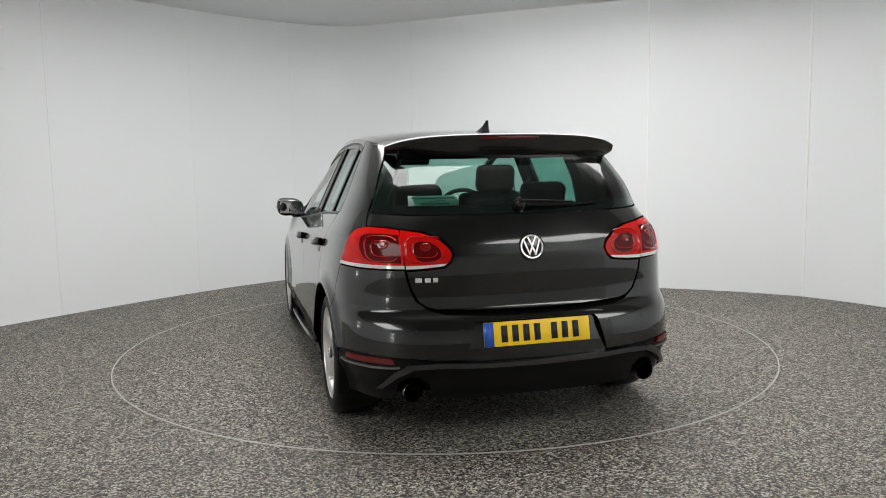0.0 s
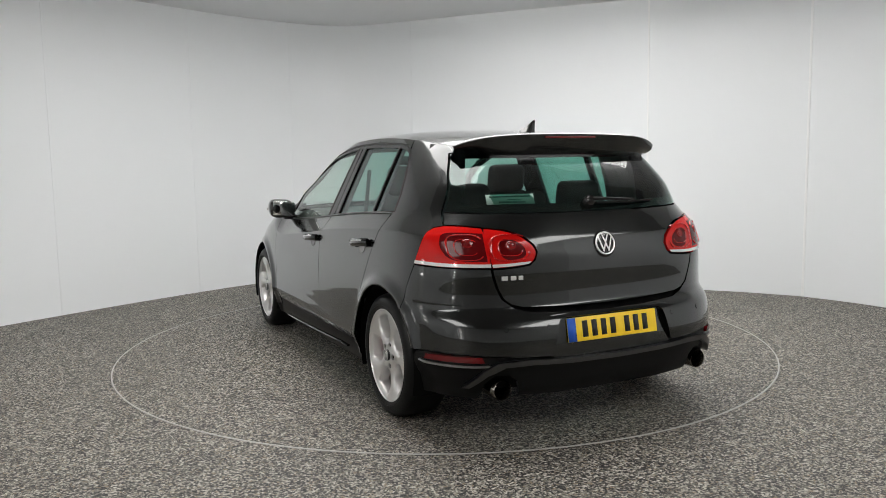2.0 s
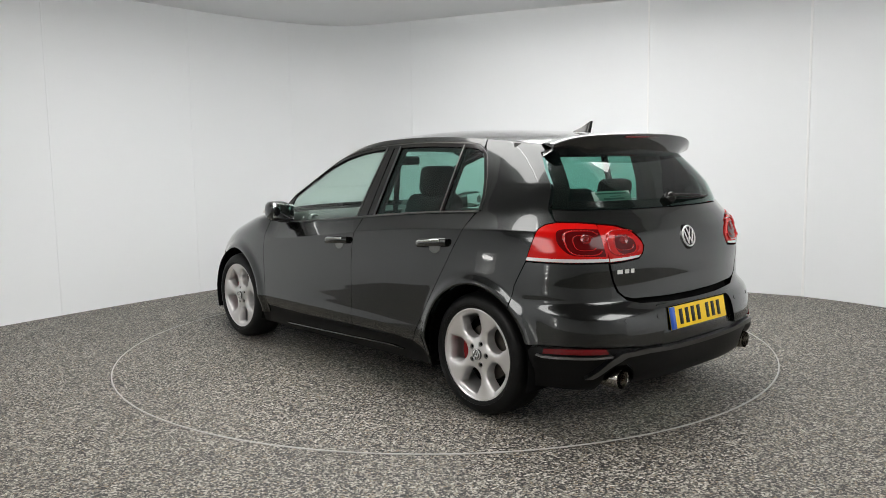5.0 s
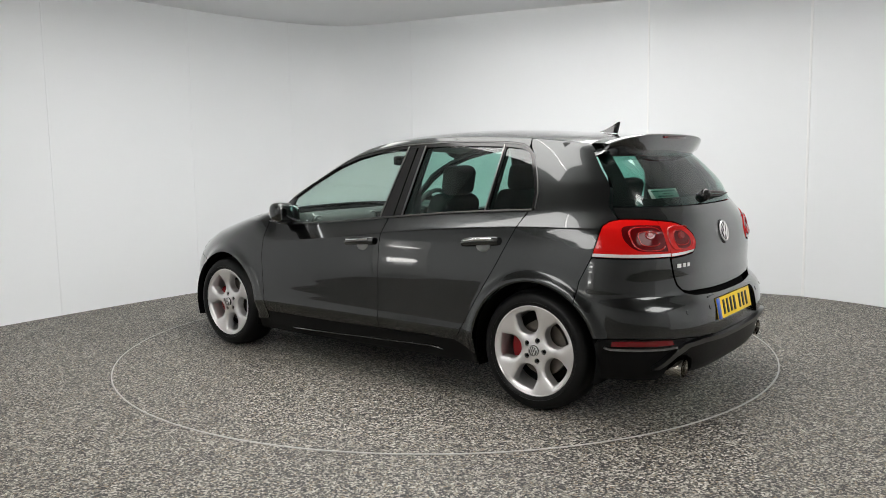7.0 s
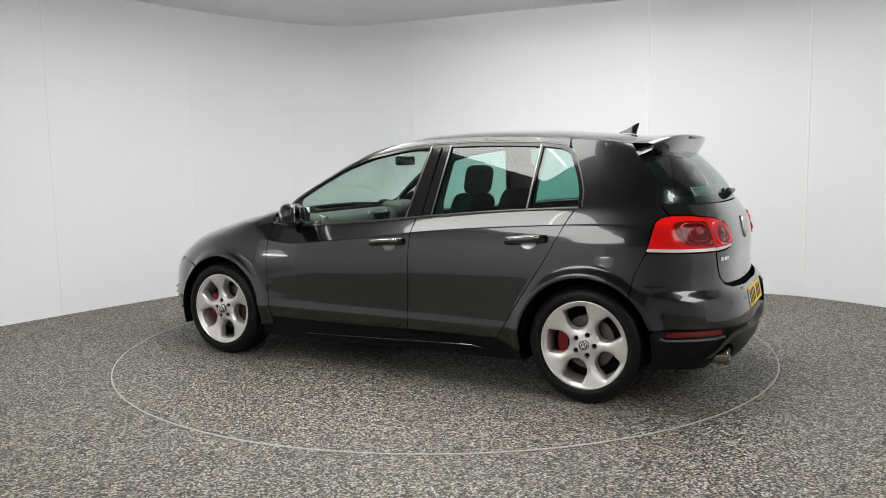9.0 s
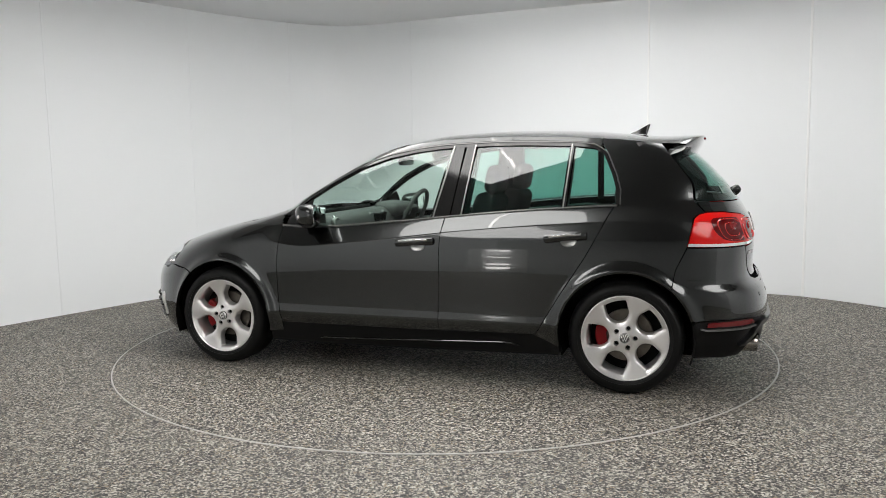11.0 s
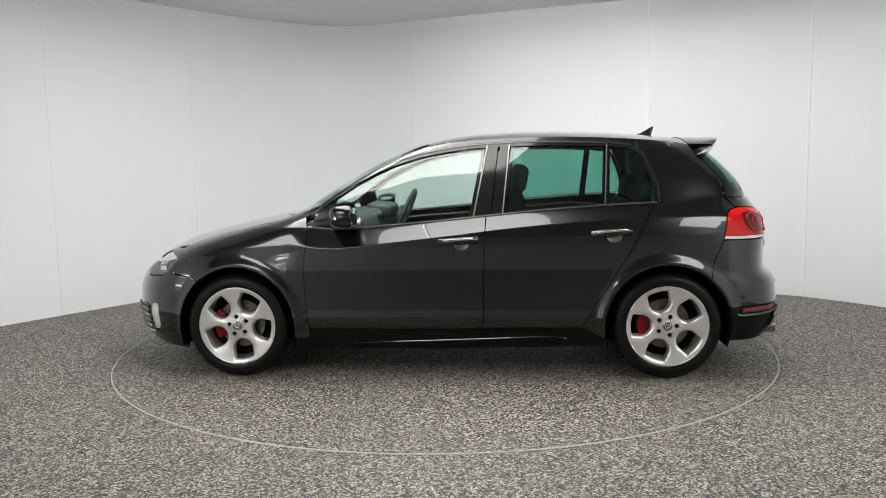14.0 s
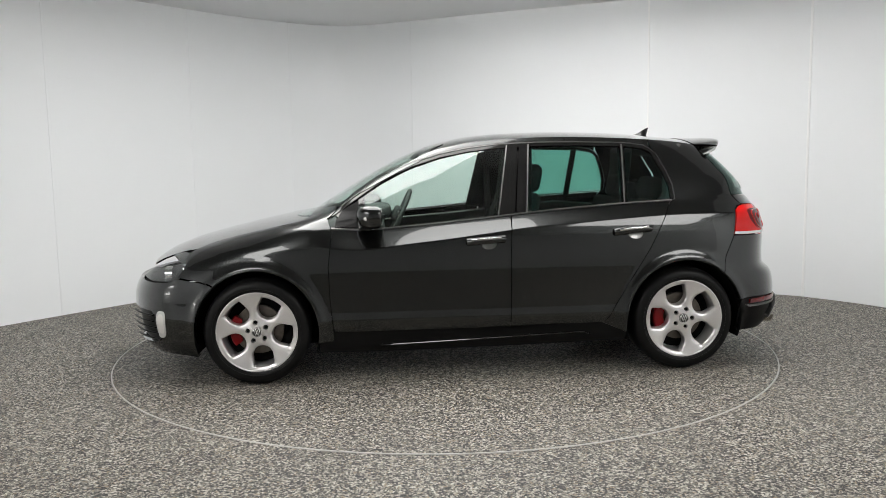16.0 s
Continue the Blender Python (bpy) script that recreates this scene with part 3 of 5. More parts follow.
    sheet("quarter_divider", X((-0.952, 1.386), (-0.975, 1.386), (-0.949, belt_at(-0.94) + 0.004), (-0.926, belt_at(-0.93) + 0.004)), GLOSSBLACK, car, gap=0.001, off=-0.006, grid=0.02)
    sheet("divider_strip", X((-0.957, 1.386), (-0.965, 1.386), (-0.939, belt_at(-0.94) + 0.006), (-0.931, belt_at(-0.93) + 0.006)), SATIN, car, gap=0.0, off=-0.001, grid=0.02, depth=0.004)
    ring = lambda o: [(x, z + o) for x, z in WIN_TOP] + [(x - o, z + o * 0.3) for x, z in WIN_REAR]
    sheet("window_seal", X((0.82, 0.99), *ring(0.006), *[(x, z) for x, z in ring(-0.013)[::-1]], (0.80, 0.975)), GLOSSBLACK, car, gap=0, off=-0.003, grid=0.02, depth=0.02)
    sheet("window_strip", X((0.845, 0.975), (0.80, 1.02), *ring(0.0125), *[(x, z) for x, z in ring(0.0065)[::-1]], (0.79, 1.01)), DARKTRIM, car, gap=0, off=0.001, grid=0.02, step=0.02, label="thin dark metal window strip")
    bl = [(0.84, belt_at(0.84)), (0.69, belt_at(0.69)), (0.5, belt_at(0.5)), (0.35, belt_at(0.35)), (0.15, belt_at(0.15)), (0.0, belt_at(0)), (-0.17, belt_at(-0.17)), (-0.33, belt_at(-0.33)), (-0.5, belt_at(-0.5)), (-0.67, belt_at(-0.67)), (-0.84, belt_at(-0.84)), (-1.0, belt_at(-1.0)), (-1.232, belt_at(-1.232))]
    sheet("belt_strip", X(*bl, *[(x, z + 0.0062) for x, z in bl[::-1]]), SATIN, car, gap=0, off=0.003, grid=0.02, label="bright belt strip")
    # dark inner frames behind the glass edges
    sheet("pillar_inner", X((-0.215, 1.412), (-0.405, 1.416), (-0.365, belt_at(-0.36) - 0.01), (-0.125, belt_at(-0.12) - 0.01)), GLOSSBLACK, car, gap=0, off=-0.030, depth=0.012, grid=0.02)
    sheet("divider_inner", X((-0.942, 1.40), (-0.985, 1.40), (-0.960, belt_at(-0.95) - 0.01), (-0.915, belt_at(-0.92) - 0.01)), GLOSSBLACK, car, gap=0, off=-0.026, depth=0.01, grid=0.02)
    # mirror triangle
    sheet("mirror_triangle", X((0.835, belt_at(0.83) + 0.012), (0.83, 0.96), (0.79, 1.01), (0.68, 1.075), (0.655, belt_at(0.65) + 0.012)), BLACK, car, gap=0.003, off=-0.006)
    # roof rail and windscreen pillar strip of the body side
    xs = [-1.13, -1.0, -0.85, -0.68, -0.5, -0.34, -0.17, 0.0, 0.177, 0.30]
    lo_line = [(x, z + 0.014) for x, z in WIN_TOP]
    side = X(*[(x, rail(x)) for x in xs]) + [("f", 0.60, 1.30), ("f", 0.625, 1.22), ("f", 0.65, 1.13), ("f", 0.68, 1.04), ("f", 0.70, 0.985)] + X((0.90, 0.985), (0.86, 0.97), *lo_line)
    sheet("roof_side", side, PAINT, car, gap=0.001, grid=0.02)
    # sill: a body-coloured skirt, put in black for the shaded floor it mirrors
    sill = X((0.925, 0.300), (0.35, 0.300), (-0.2, 0.300), (-0.77, 0.312), (-0.93, 0.243), (-0.92, 0.19), (-0.2, 0.175), (0.5, 0.165), (0.925, 0.17))
    sheet("sill", sill, BLACK, car, gap=0.001, off=-0.006, depth=0.05)
    for sg in (1, -1):
        pts = [(0.56, sg * 0.868, 0.220), (0.50, sg * 0.890, 0.226), (0.2, sg * 0.895, 0.236), (-0.2, sg * 0.895, 0.250), (-0.55, sg * 0.892, 0.262), (-0.64, sg * 0.884, 0.262), (-0.70, sg * 0.862, 0.245)]
        part("sill_blade", tube(pts, 0.012, 8, 1.0, 0.45), PAINT, car)


def car_tail():
    sheet("tailgate", Y((0.0, 1.048), (0.30, 1.050), (0.55, 1.053), (0.70, 1.058), (0.722, 1.004), (0.66, 1.002), (0.604, 0.996), (0.604, 0.995), (0.50, 0.982), (0.43, 0.955), (0.385, 0.915), (0.370, 0.88), (0.385, 0.845), (0.412, 0.822), (0.50, 0.812), (0.583, 0.808), (0.575, 0.77), (0.56, 0.72), (0.535, 0.672), (0.50, 0.645), (0.45, 0.632), (0.2, 0.620), (0.0, 0.617)), PAINT, car, mirror=True, depth=0.015, grid=0.018)
    sheet("rear_glass", Y((0.0, 1.385), (0.30, 1.38), (0.50, 1.36), (0.580, 1.335), (0.623, 1.25), (0.663, 1.15), (0.698, 1.062), (0.55, 1.057), (0.30, 1.054), (0.0, 1.052)), GLASS_BACK, car, mirror=True, depth=0, gap=0.002, off=-0.002, label="dark green tinted rear glass")
    band = Y((0.580, 1.335), (0.623, 1.25), (0.663, 1.15), (0.698, 1.062), (0.655, 1.062), (0.615, 1.15), (0.57, 1.25), (0.53, 1.33))
    sheet("glass_border", band, GLOSSBLACK, car, gap=0.002, depth=0.003, off=-0.007, grid=0.02)
    sheet("glass_border", Y((0.0, 1.095), (0.3, 1.096), (0.64, 1.1), (0.66, 1.062), (0.3, 1.057), (0.0, 1.054)), GLOSSBLACK, car, gap=0.0, depth=0.003, off=-0.007, mirror=True)
    # bumper skin, painted, from the lamps down to the valance
    up = Y((0.0, 0.596), (0.2, 0.599), (0.42, 0.611), (0.49, 0.630), (0.545, 0.672), (0.567, 0.72), (0.583, 0.77), (0.590, 0.812), (0.68, 0.813))
    up += X((-1.80, 0.814), (-1.70, 0.816), (-1.607, 0.818), (-1.55, 0.70), (-1.53, 0.587))
    up += [("x", -HUB_X + ARCH_R * math.cos(radians(t)), HUB_Z + ARCH_R * math.sin(radians(t))) for t in (135, 142, 149, 156, 162)]
    up += X((-1.66, 0.427), (-1.72, 0.432), (-1.80, 0.434)) + Y((0.70, 0.432), (0.62, 0.427), (0.48, 0.416), (0.345, 0.412), (0.302, 0.560), (0.285, 0.576), (0.0, 0.578))
    sheet("rear_bumper", up, PAINT, car, mirror=True, depth=0.05, grid=0.014)
    low = Y((0.0, 0.395), (0.30, 0.40), (0.48, 0.413), (0.62, 0.424), (0.70, 0.429)) + X((-1.80, 0.431), (-1.72, 0.429), (-1.66, 0.424), (-1.640, 0.40), (-1.64, 0.30), (-1.645, 0.215)) + Y((0.74, 0.205), (0.66, 0.205), (0.650, 0.29), (0.61, 0.330), (0.55, 0.332), (0.51, 0.30), (0.495, 0.225), (0.30, 0.215), (0.0, 0.215))
    sheet("rear_valance", low, BLACK, car, mirror=True, depth=0.03, gap=0.002, off=-0.012, grid=0.03)
    # painted lip given a paler metal, so its edge highlight is in the colour
    lip = Y((0.0, 0.372), (0.25, 0.376), (0.45, 0.385), (0.57, 0.380), (0.64, 0.345), (0.70, 0.285), (0.725, 0.285), (0.66, 0.362), (0.60, 0.400), (0.47, 0.408), (0.25, 0.396), (0.0, 0.392))
    sheet("diffuser_lip", lip, DARKTRIM, car, mirror=True, depth=0.05, gap=0.0, off=0.018, grid=0.02)
    # plate recess: a flat floor set in, the plate upon it
    bm = box((0.012, 0.68, 0.20), (-2.012, 0, 0.495), 0.003, (0, 9, 0))
    part("plate_recess", bm, PAINT, car)
    m = new("number_plate")
    m.parent = car
    m.matrix_basis = pose(-2.024, 0, 0.516, 0, 11, 0)
    part("plate", box((0.004, 0.520, 0.111), (0, 0, 0), 0.0018), YELLOW, m, "yellow number plate")
    part("plate_band", box((0.002, 0.046, 0.109), (-0.0028, 0.236, 0)), BLUE, m, "blue band of the plate")
    widths = [0.046] * 4 + [0] + [0.046] * 3
    y = 0.185
    for i, w in enumerate(widths):
        if w:
            part("plate_bar", box((0.0012, 0.030, 0.076), (-0.0028, y - 0.023, 0)), INK, m, "dark plate bar")
        y -= 0.0535 if w else 0.030
    # reflectors with a bright lower strip
    refl = Y((0.665, 0.424), (0.73, 0.425)) + X((-1.80, 0.424), (-1.72, 0.419), (-1.715, 0.394), (-1.80, 0.397)) + Y((0.70, 0.398), (0.652, 0.399))
    sheet("rear_reflector", refl, REFLECTOR, car, gap=0.001, off=0.004, depth=0.02, grid=0.02)
    strip = X((-1.690, 0.392), (-1.715, 0.384), (-1.80, 0.386)) + Y((0.70, 0.387), (0.635, 0.389), (0.635, 0.379), (0.70, 0.376)) + X((-1.80, 0.375), (-1.715, 0.374), (-1.685, 0.384))
    sheet("reflector_strip", strip, SATIN, car, gap=0.0, off=0.005, depth=0.02, grid=0.02)


def tail_lamps():
    outer = Y((0.597, 0.990), (0.66, 0.998), (0.72, 1.000)) + X((-1.66, 0.990), (-1.638, 0.970), (-1.625, 0.90), (-1.608, 0.822), (-1.70, 0.820), (-1.80, 0.818)) + Y((0.68, 0.817), (0.588, 0.816))
    sheet("tail_lamp", outer, LENS_RED, car, gap=0.002, off=0.004, depth=0.03, grid=0.014, step=0.012)
    inner = Y((0.592, 0.990), (0.50, 0.977), (0.435, 0.950), (0.392, 0.912), (0.377, 0.88), (0.390, 0.848), (0.415, 0.827), (0.50, 0.818), (0.583, 0.814))
    sheet("tail_lamp_inner", inner[:1] + inner + inner[-1:], LENS_RED, car, gap=0.002, off=0.004, depth=0.03, grid=0.014, step=0.012, rounds=3)
    # smoked centres, light loops, clear lower band
    sheet("lamp_smoked", Y((0.602, 0.966), (0.602, 0.966), (0.68, 0.972), (0.745, 0.968), (0.765, 0.91), (0.745, 0.855), (0.69, 0.846), (0.602, 0.844), (0.602, 0.844)), LENS_DARK, car, gap=0.0, off=0.0052, depth=0.002, grid=0.015, rounds=3)
    sheet("lamp_smoked", Y((0.520, 0.945), (0.47, 0.935), (0.43, 0.905), (0.428, 0.868), (0.46, 0.852), (0.52, 0.850), (0.545, 0.87), (0.545, 0.93)), LENS_DARK, car, gap=0.0, off=0.0052, depth=0.002, grid=0.015, rounds=3)
    band_o = Y((0.589, 0.835), (0.68, 0.836)) + X((-1.80, 0.837), (-1.70, 0.839), (-1.612, 0.841), (-1.608, 0.824), (-1.70, 0.822), (-1.80, 0.820)) + Y((0.68, 0.819), (0.588, 0.818))
    sheet("lamp_clear_band", band_o, LENS_CLEAR, car, gap=0.001, off=0.006, depth=0.004, grid=0.015)
    band_i = Y((0.585, 0.833), (0.50, 0.836), (0.402, 0.842), (0.418, 0.829), (0.50, 0.821), (0.583, 0.817))
    sheet("lamp_clear_band", band_i, LENS_CLEAR, car, gap=0.001, off=0.006, depth=0.004, grid=0.015)

    def loop(y0, y1, z0, z1, sg, w, start):
        """A light line round a lens, open at its upper corner."""
        yc, zc, ry, rz = (y0 + y1) / 2, (z0 + z1) / 2, (y0 - y1) / 2, (z1 - z0) / 2
        k = lambda v: math.copysign(abs(v) ** 0.6, v)
        c = [(yc + ry * k(math.cos(radians(a))), zc + rz * k(math.sin(radians(a)))) for a in np.linspace(start, start - 300, 34)]
        return tube([tail(sg * a, b, 0.0045) for a, b in c], w, 8, 1.0, 0.5)

    for sg in (1, -1):
        for y0, y1, z0, z1, start in ((0.742, 0.612, 0.852, 0.962, 150), (0.582, 0.412, 0.846, 0.960, 130)):
            my, mz = (y0 - y1) * 0.19, (z1 - z0) * 0.20
            part("lamp_loop", loop(y0, y1, z0, z1, sg, 0.0062, start), LENS_LINE, car)
            part("lamp_loop", loop(y0 - my, y1 + my, z0 + mz, z1 - mz * 0.9, sg, 0.0040, start), LENS_LINE, car)
        for y, z, r in ((0.672, 0.925, 0.027), (0.495, 0.915, 0.025)):
            p = tail(sg * y, z, 0.006)
            n = (tail(sg * y, z, 0.02) - p).normalized()
            bm = lathe([(0.0, 0.005), (r * 0.45, 0.0045), (r * 0.55, 0.002), (r * 0.85, 0.003), (r, 0.0), (r, -0.004)], "z", 24)
            bm.transform(Matrix.Translation(p) @ n.to_track_quat("Z", "Y").to_matrix().to_4x4() @ Matrix.Diagonal((1.0, 0.8, 1, 1)))
            part("lamp_bulb", bm, LENS_BULB, car)


def roof():
    rows = []
    for x in np.linspace(-1.55, 0.24, 38):
        zr, zc = rail(x), float(soft_interp(x, CROWN_X, CROWN_Z, 0.03))
        ye = float(skin(x, zr).y)
        row = []
        for k in range(-14, 15):
            u = k / 14
            row.append((x - 0.10 * u * u * max(0, x + 0.1), ye * u, zr + (zc - zr) * (1 - abs(u) ** 2.6)))
        rows.append(row)
    loft("roof_panel", rows, PAINT, car)
    sheet("roof_corner", X((-1.20, rail(-1.20) - 0.03), (-1.44, rail(-1.44) - 0.03), (-1.44, rail(-1.44) + 0.004), (-1.20, rail(-1.20) + 0.004)), PAINT, car, gap=0, off=-0.003, grid=0.02)
    # spoiler over the rear glass
    rows = []
    for k in range(-20, 21):
        u = k / 20
        fall = abs(u) ** 7
        x0, x1 = -1.455, -1.682 + 0.060 * abs(u) ** 3 + 0.035 * fall
        z1 = 1.426 - 0.024 * abs(u) ** 2.5 - 0.030 * fall
        zc = float(np.interp(x0, CROWN_X, CROWN_Z))
        z0 = zc - (zc - rail(x0)) * abs(u) ** 2.6
        yf, yt, yg = (float(skin(x0, rail(x0)).y) + 0.002) * u, 0.606 * u, 0.597 * u
        g = tail(min(0.585, abs(yg)), 1.330, 0.004)
        mix = lambda a, b, t: a + (b - a) * t
        row = [(x0, yf, z0 + 0.003), (mix(x0, x1, 0.33), mix(yf, yt, 0.33), mix(z0, z1, 0.33) + 0.003), (mix(x0, x1, 0.67), mix(yf, yt, 0.67), mix(z0, z1, 0.67) + 0.003), (x1 + 0.030, yt, z1 + 0.003), (x1 + 0.004, yt, z1), (x1, yt, z1 - 0.004), (x1 + 0.002, yt, z1 - 0.010), (x1 + 0.012, yt, z1 - 0.032),
               (x1 * 0.6 + g.x * 0.4, mix(yt, yg, 0.4), z1 - 0.056 + 0.012 * fall), (g.x + 0.004, yg, 1.308), (g.x + 0.06, yg, 1.325)]
        rows.append(row)
    flat = lambda r: [(sum(p[0] for p in r) / len(r), r[0][1], sum(p[2] for p in r) / len(r))] * len(r)
    loft("roof_spoiler", [flat(rows[0])] + rows + [flat(rows[-1])], PAINT, car, depth=0.0)
    part("brake_light", box((0.012, 0.30, 0.012), (-1.678, 0.0, 1.408), 0.003, (0, -12, 0)), REFLECTOR, car, "red high brake light")


def nose():
    # bonnet between the wings
    rows = []
    for i in range(30):
        t = i / 29
        x = 0.98 + (2.02 - 0.98) * t
        zc = float(soft_interp(x, [0.9, 1.0, 1.18, 1.37, 1.57, 1.77, 1.93, 2.03, 2.1], [1.00, 0.990, 0.958, 0.920, 0.874, 0.824, 0.762, 0.70, 0.63], 0.02))
        w = float(np.interp(x, [0.98, 1.4, 1.69, 1.8, 1.9, 2.02], [0.70, 0.72, 0.735, 0.66, 0.56, 0.38]))
        ze = float(np.interp(x, [0.93, 1.05, 1.22, 1.40, 1.58, 1.68, 1.9, 2.02], [0.985, 0.948, 0.912, 0.873, 0.826, 0.785, 0.71, 0.66]))
        if x > 1.69:
            ze = float(np.interp(x, [1.69, 1.75, 1.83, 1.93, 2.02], [0.786, 0.776, 0.752, 0.718, 0.674]))
            w = float(skin(x, ze).y) - 0.004
        else:
            w = float(skin(x, ze).y) - 0.003
        rows.append([(x - 0.06 * (k / 12) ** 2 * max(0, t - 0.7), w * k / 12, ze + (zc - ze) * (1 - abs(k / 12) ** 2.2)) for k in range(-12, 13)])
    loft("bonnet", rows, PAINT, car)
    part("cowl", box((0.20, 1.26, 0.02), (0.985, 0, 0.945), 0.006, (0, 8, 0)), BLACK, car)
    sheet("windscreen", [("f", 0.0, 1.425), ("f", 0.4, 1.40), ("f", 0.57, 1.33), ("f", 0.60, 1.30), ("f", 0.625, 1.22), ("f", 0.65, 1.13), ("f", 0.68, 1.04), ("f", 0.70, 0.985), ("f", 0.4, 0.97), ("f", 0.0, 0.965)], GLASS_FRONT, car, mirror=True, depth=0, off=-0.002, label="clear windscreen")
    sheet("windscreen_header", [("f", 0.0, 1.435), ("f", 0.4, 1.41), ("f", 0.57, 1.34), ("f", 0.58, 1.32), ("f", 0.4, 1.375), ("f", 0.0, 1.395)], GLOSSBLACK, car, mirror=True, depth=0.01, gap=0, off=-0.004)
    bump = [("f", 0.0, 0.60), ("f", 0.40, 0.60), ("f", 0.60, 0.594)] + X((1.82, 0.605), (1.768, 0.629), (1.62, 0.610), (1.555, 0.596)) + arc(HUB_X, 47, 12, n=6) + X((1.66, 0.20), (1.66, 0.145)) + [("f", 0.70, 0.15), ("f", 0.4, 0.15), ("f", 0.0, 0.15), ("f", 0.0, 0.20), ("f", 0.5, 0.215), ("f", 0.61, 0.23), ("f", 0.655, 0.265), ("f", 0.660, 0.38), ("f", 0.63, 0.42), ("f", 0.4, 0.43), ("f", 0.0, 0.43)]
    sheet("front_bumper", bump, PAINT, car, mirror=True, depth=0.02, grid=0.018)
    sheet("front_grille", [("f", 0.0, 0.43), ("f", 0.4, 0.43), ("f", 0.63, 0.42), ("f", 0.660, 0.38), ("f", 0.655, 0.265), ("f", 0.61, 0.23), ("f", 0.5, 0.215), ("f", 0.0, 0.20)], BLACK, car, mirror=True, depth=0.02, gap=0.001, off=-0.03)
    for i in range(5):
        z = 0.25 + 0.037 * i
        pts = [Vector(S(from_y(y, z, True), z) + 0.004 * normal(from_y(y, z, True), z)) for y in np.linspace(0.40, 0.645, 8)]
        for sg in (1, -1):
            part("grille_slat", tube([(p.x, sg * p.y, p.z) for p in pts], 0.009, 6, 1, 0.6), BLACK, car)
    fog = X((1.868, 0.262), (1.853, 0.29), (1.849, 0.40), (1.858, 0.430), (1.900, 0.428), (1.913, 0.40), (1.913, 0.29), (1.900, 0.260))
    sheet("fog_lamp_frame", fog, BADGE, car, gap=0, off=0.004, depth=0.012, grid=0.012, step=0.01, rounds=2, label="pale fog lamp surround")
    glass = X((1.870, 0.290), (1.862, 0.31), (1.860, 0.39), (1.868, 0.412), (1.893, 0.410), (1.902, 0.39), (1.902, 0.31), (1.893, 0.290))
    sheet("fog_lamp", glass, LENS_CLEAR, car, gap=0, off=0.0065, depth=0.004, grid=0.012, step=0.01, rounds=2, label="clear fog lamp")
    lamp = [("f", 0.44, 0.655), ("f", 0.52, 0.70), ("f", 0.60, 0.735)] + X((1.83, 0.748), (1.75, 0.772), (1.70, 0.770), (1.712, 0.72), (1.735, 0.675), (1.77, 0.635), (1.82, 0.61)) + [("f", 0.60, 0.600), ("f", 0.44, 0.615)]
    sheet("headlamp", lamp, LAMP_GLASS, car, gap=0.003, off=0.004, depth=0, grid=0.02, label="clear glass headlamp cover")
    bowl = lambda P: -0.050 * np.clip(1 - ((P[:, 2] - 0.69) / 0.075) ** 2 - ((np.abs(P[:, 1]) - 0.64) / 0.16) ** 2, 0, 1) ** 0.5
    sheet("headlamp_shell", lamp, LAMP_SHELL, car, gap=0.0, off=-0.003, depth=0, grid=0.015, wave=bowl)
    for sg in (1, -1):
        for y, z, r in ((0.60, 0.665, 0.052), (0.685, 0.70, 0.038)):
            s = from_y(y, z, True)
            p = Vector(S(s, z) - 0.050 * normal(s, z))
            bm = lathe([(0.0, -0.02), (r * 0.7, -0.015), (r, 0.012), (r * 1.08, 0.012), (r * 1.08, -0.03)], "x", 24)
            bm.transform(pose(p.x, sg * p.y, p.z))
            part("headlamp_reflector", bm, CHROME, car)


car_body()
car_tail()
tail_lamps()
roof()
nose()


def underside():
    bm = box((3.5, 1.30, 0.10), (0.05, 0, 0.24), 0.02)
    part("underbody", bm, UNDER, car)
    # dark inner shell behind the panel joints
    P = [X((-1.28, 0.70), (-0.9, 0.55), (-0.9, 0.2), (0.9, 0.2), (0.92, 0.6), (1.28, 0.71), (1.6, 0.62), (1.66, 0.72), (1.1, 0.90), (0.8, 0.87), (-0.5, 0.95), (-1.24, 1.02), (-1.6, 0.98), (-1.6, 0.60))]
    for p in P:
        sheet("inner_shell", p, UNDER, car, gap=0, depth=0, off=-0.050, grid=0.06)
    sheet("inner_tail", Y((0.0, 0.64), (0.0, 0.98), (0.60, 0.98), (0.70, 0.98)) + X((-1.62, 0.98), (-1.62, 0.62), (-1.68, 0.45)) + Y((0.70, 0.24), (0.0, 0.24)), UNDER, car, gap=0, depth=0, off=-0.045, grid=0.06, mirror=True)
    for hx in (HUB_X, -HUB_X):
        for sg in (1, -1):
            bm = bmesh.new()
            g = []
            for k in range(25):
                a = radians(-20 + 220 * k / 24)
                g.append([bm.verts.new((hx + r * math.cos(a), sg * y, HUB_Z + r * math.sin(a))) for y, r in ((0.868, 0.362), (0.84, 0.372), (0.55, 0.372), (0.55, 0.02))])
            for a, b in zip(g, g[1:]):
                for k in range(3):
                    bm.faces.new((a[k], a[k + 1], b[k + 1], b[k]))
            part("arch_liner", bm, UNDER, car)


underside()


# ---------- wheels ----------
def wheel_hole(a, n=9):
    """A hole between two spokes: round towards the hub, wide along the rim."""
    pts = [(0.211 * math.cos(radians(t)), 0.211 * math.sin(radians(t))) for t in np.linspace(-19, 15, 8)]
    pts += [(0.195, 0.0625)]
    pts += [(0.149 - 0.066 * math.sin(radians(t)), 0.0655 * math.cos(radians(t))) for t in np.linspace(-16, 184, 19)]
    pts = soften([Vector(p) for p in pts], 1)
    c, s = math.cos(a), math.sin(a)
    return [Vector((c * p.x - s * p.y, s * p.x + c * p.y)) for p in pts]


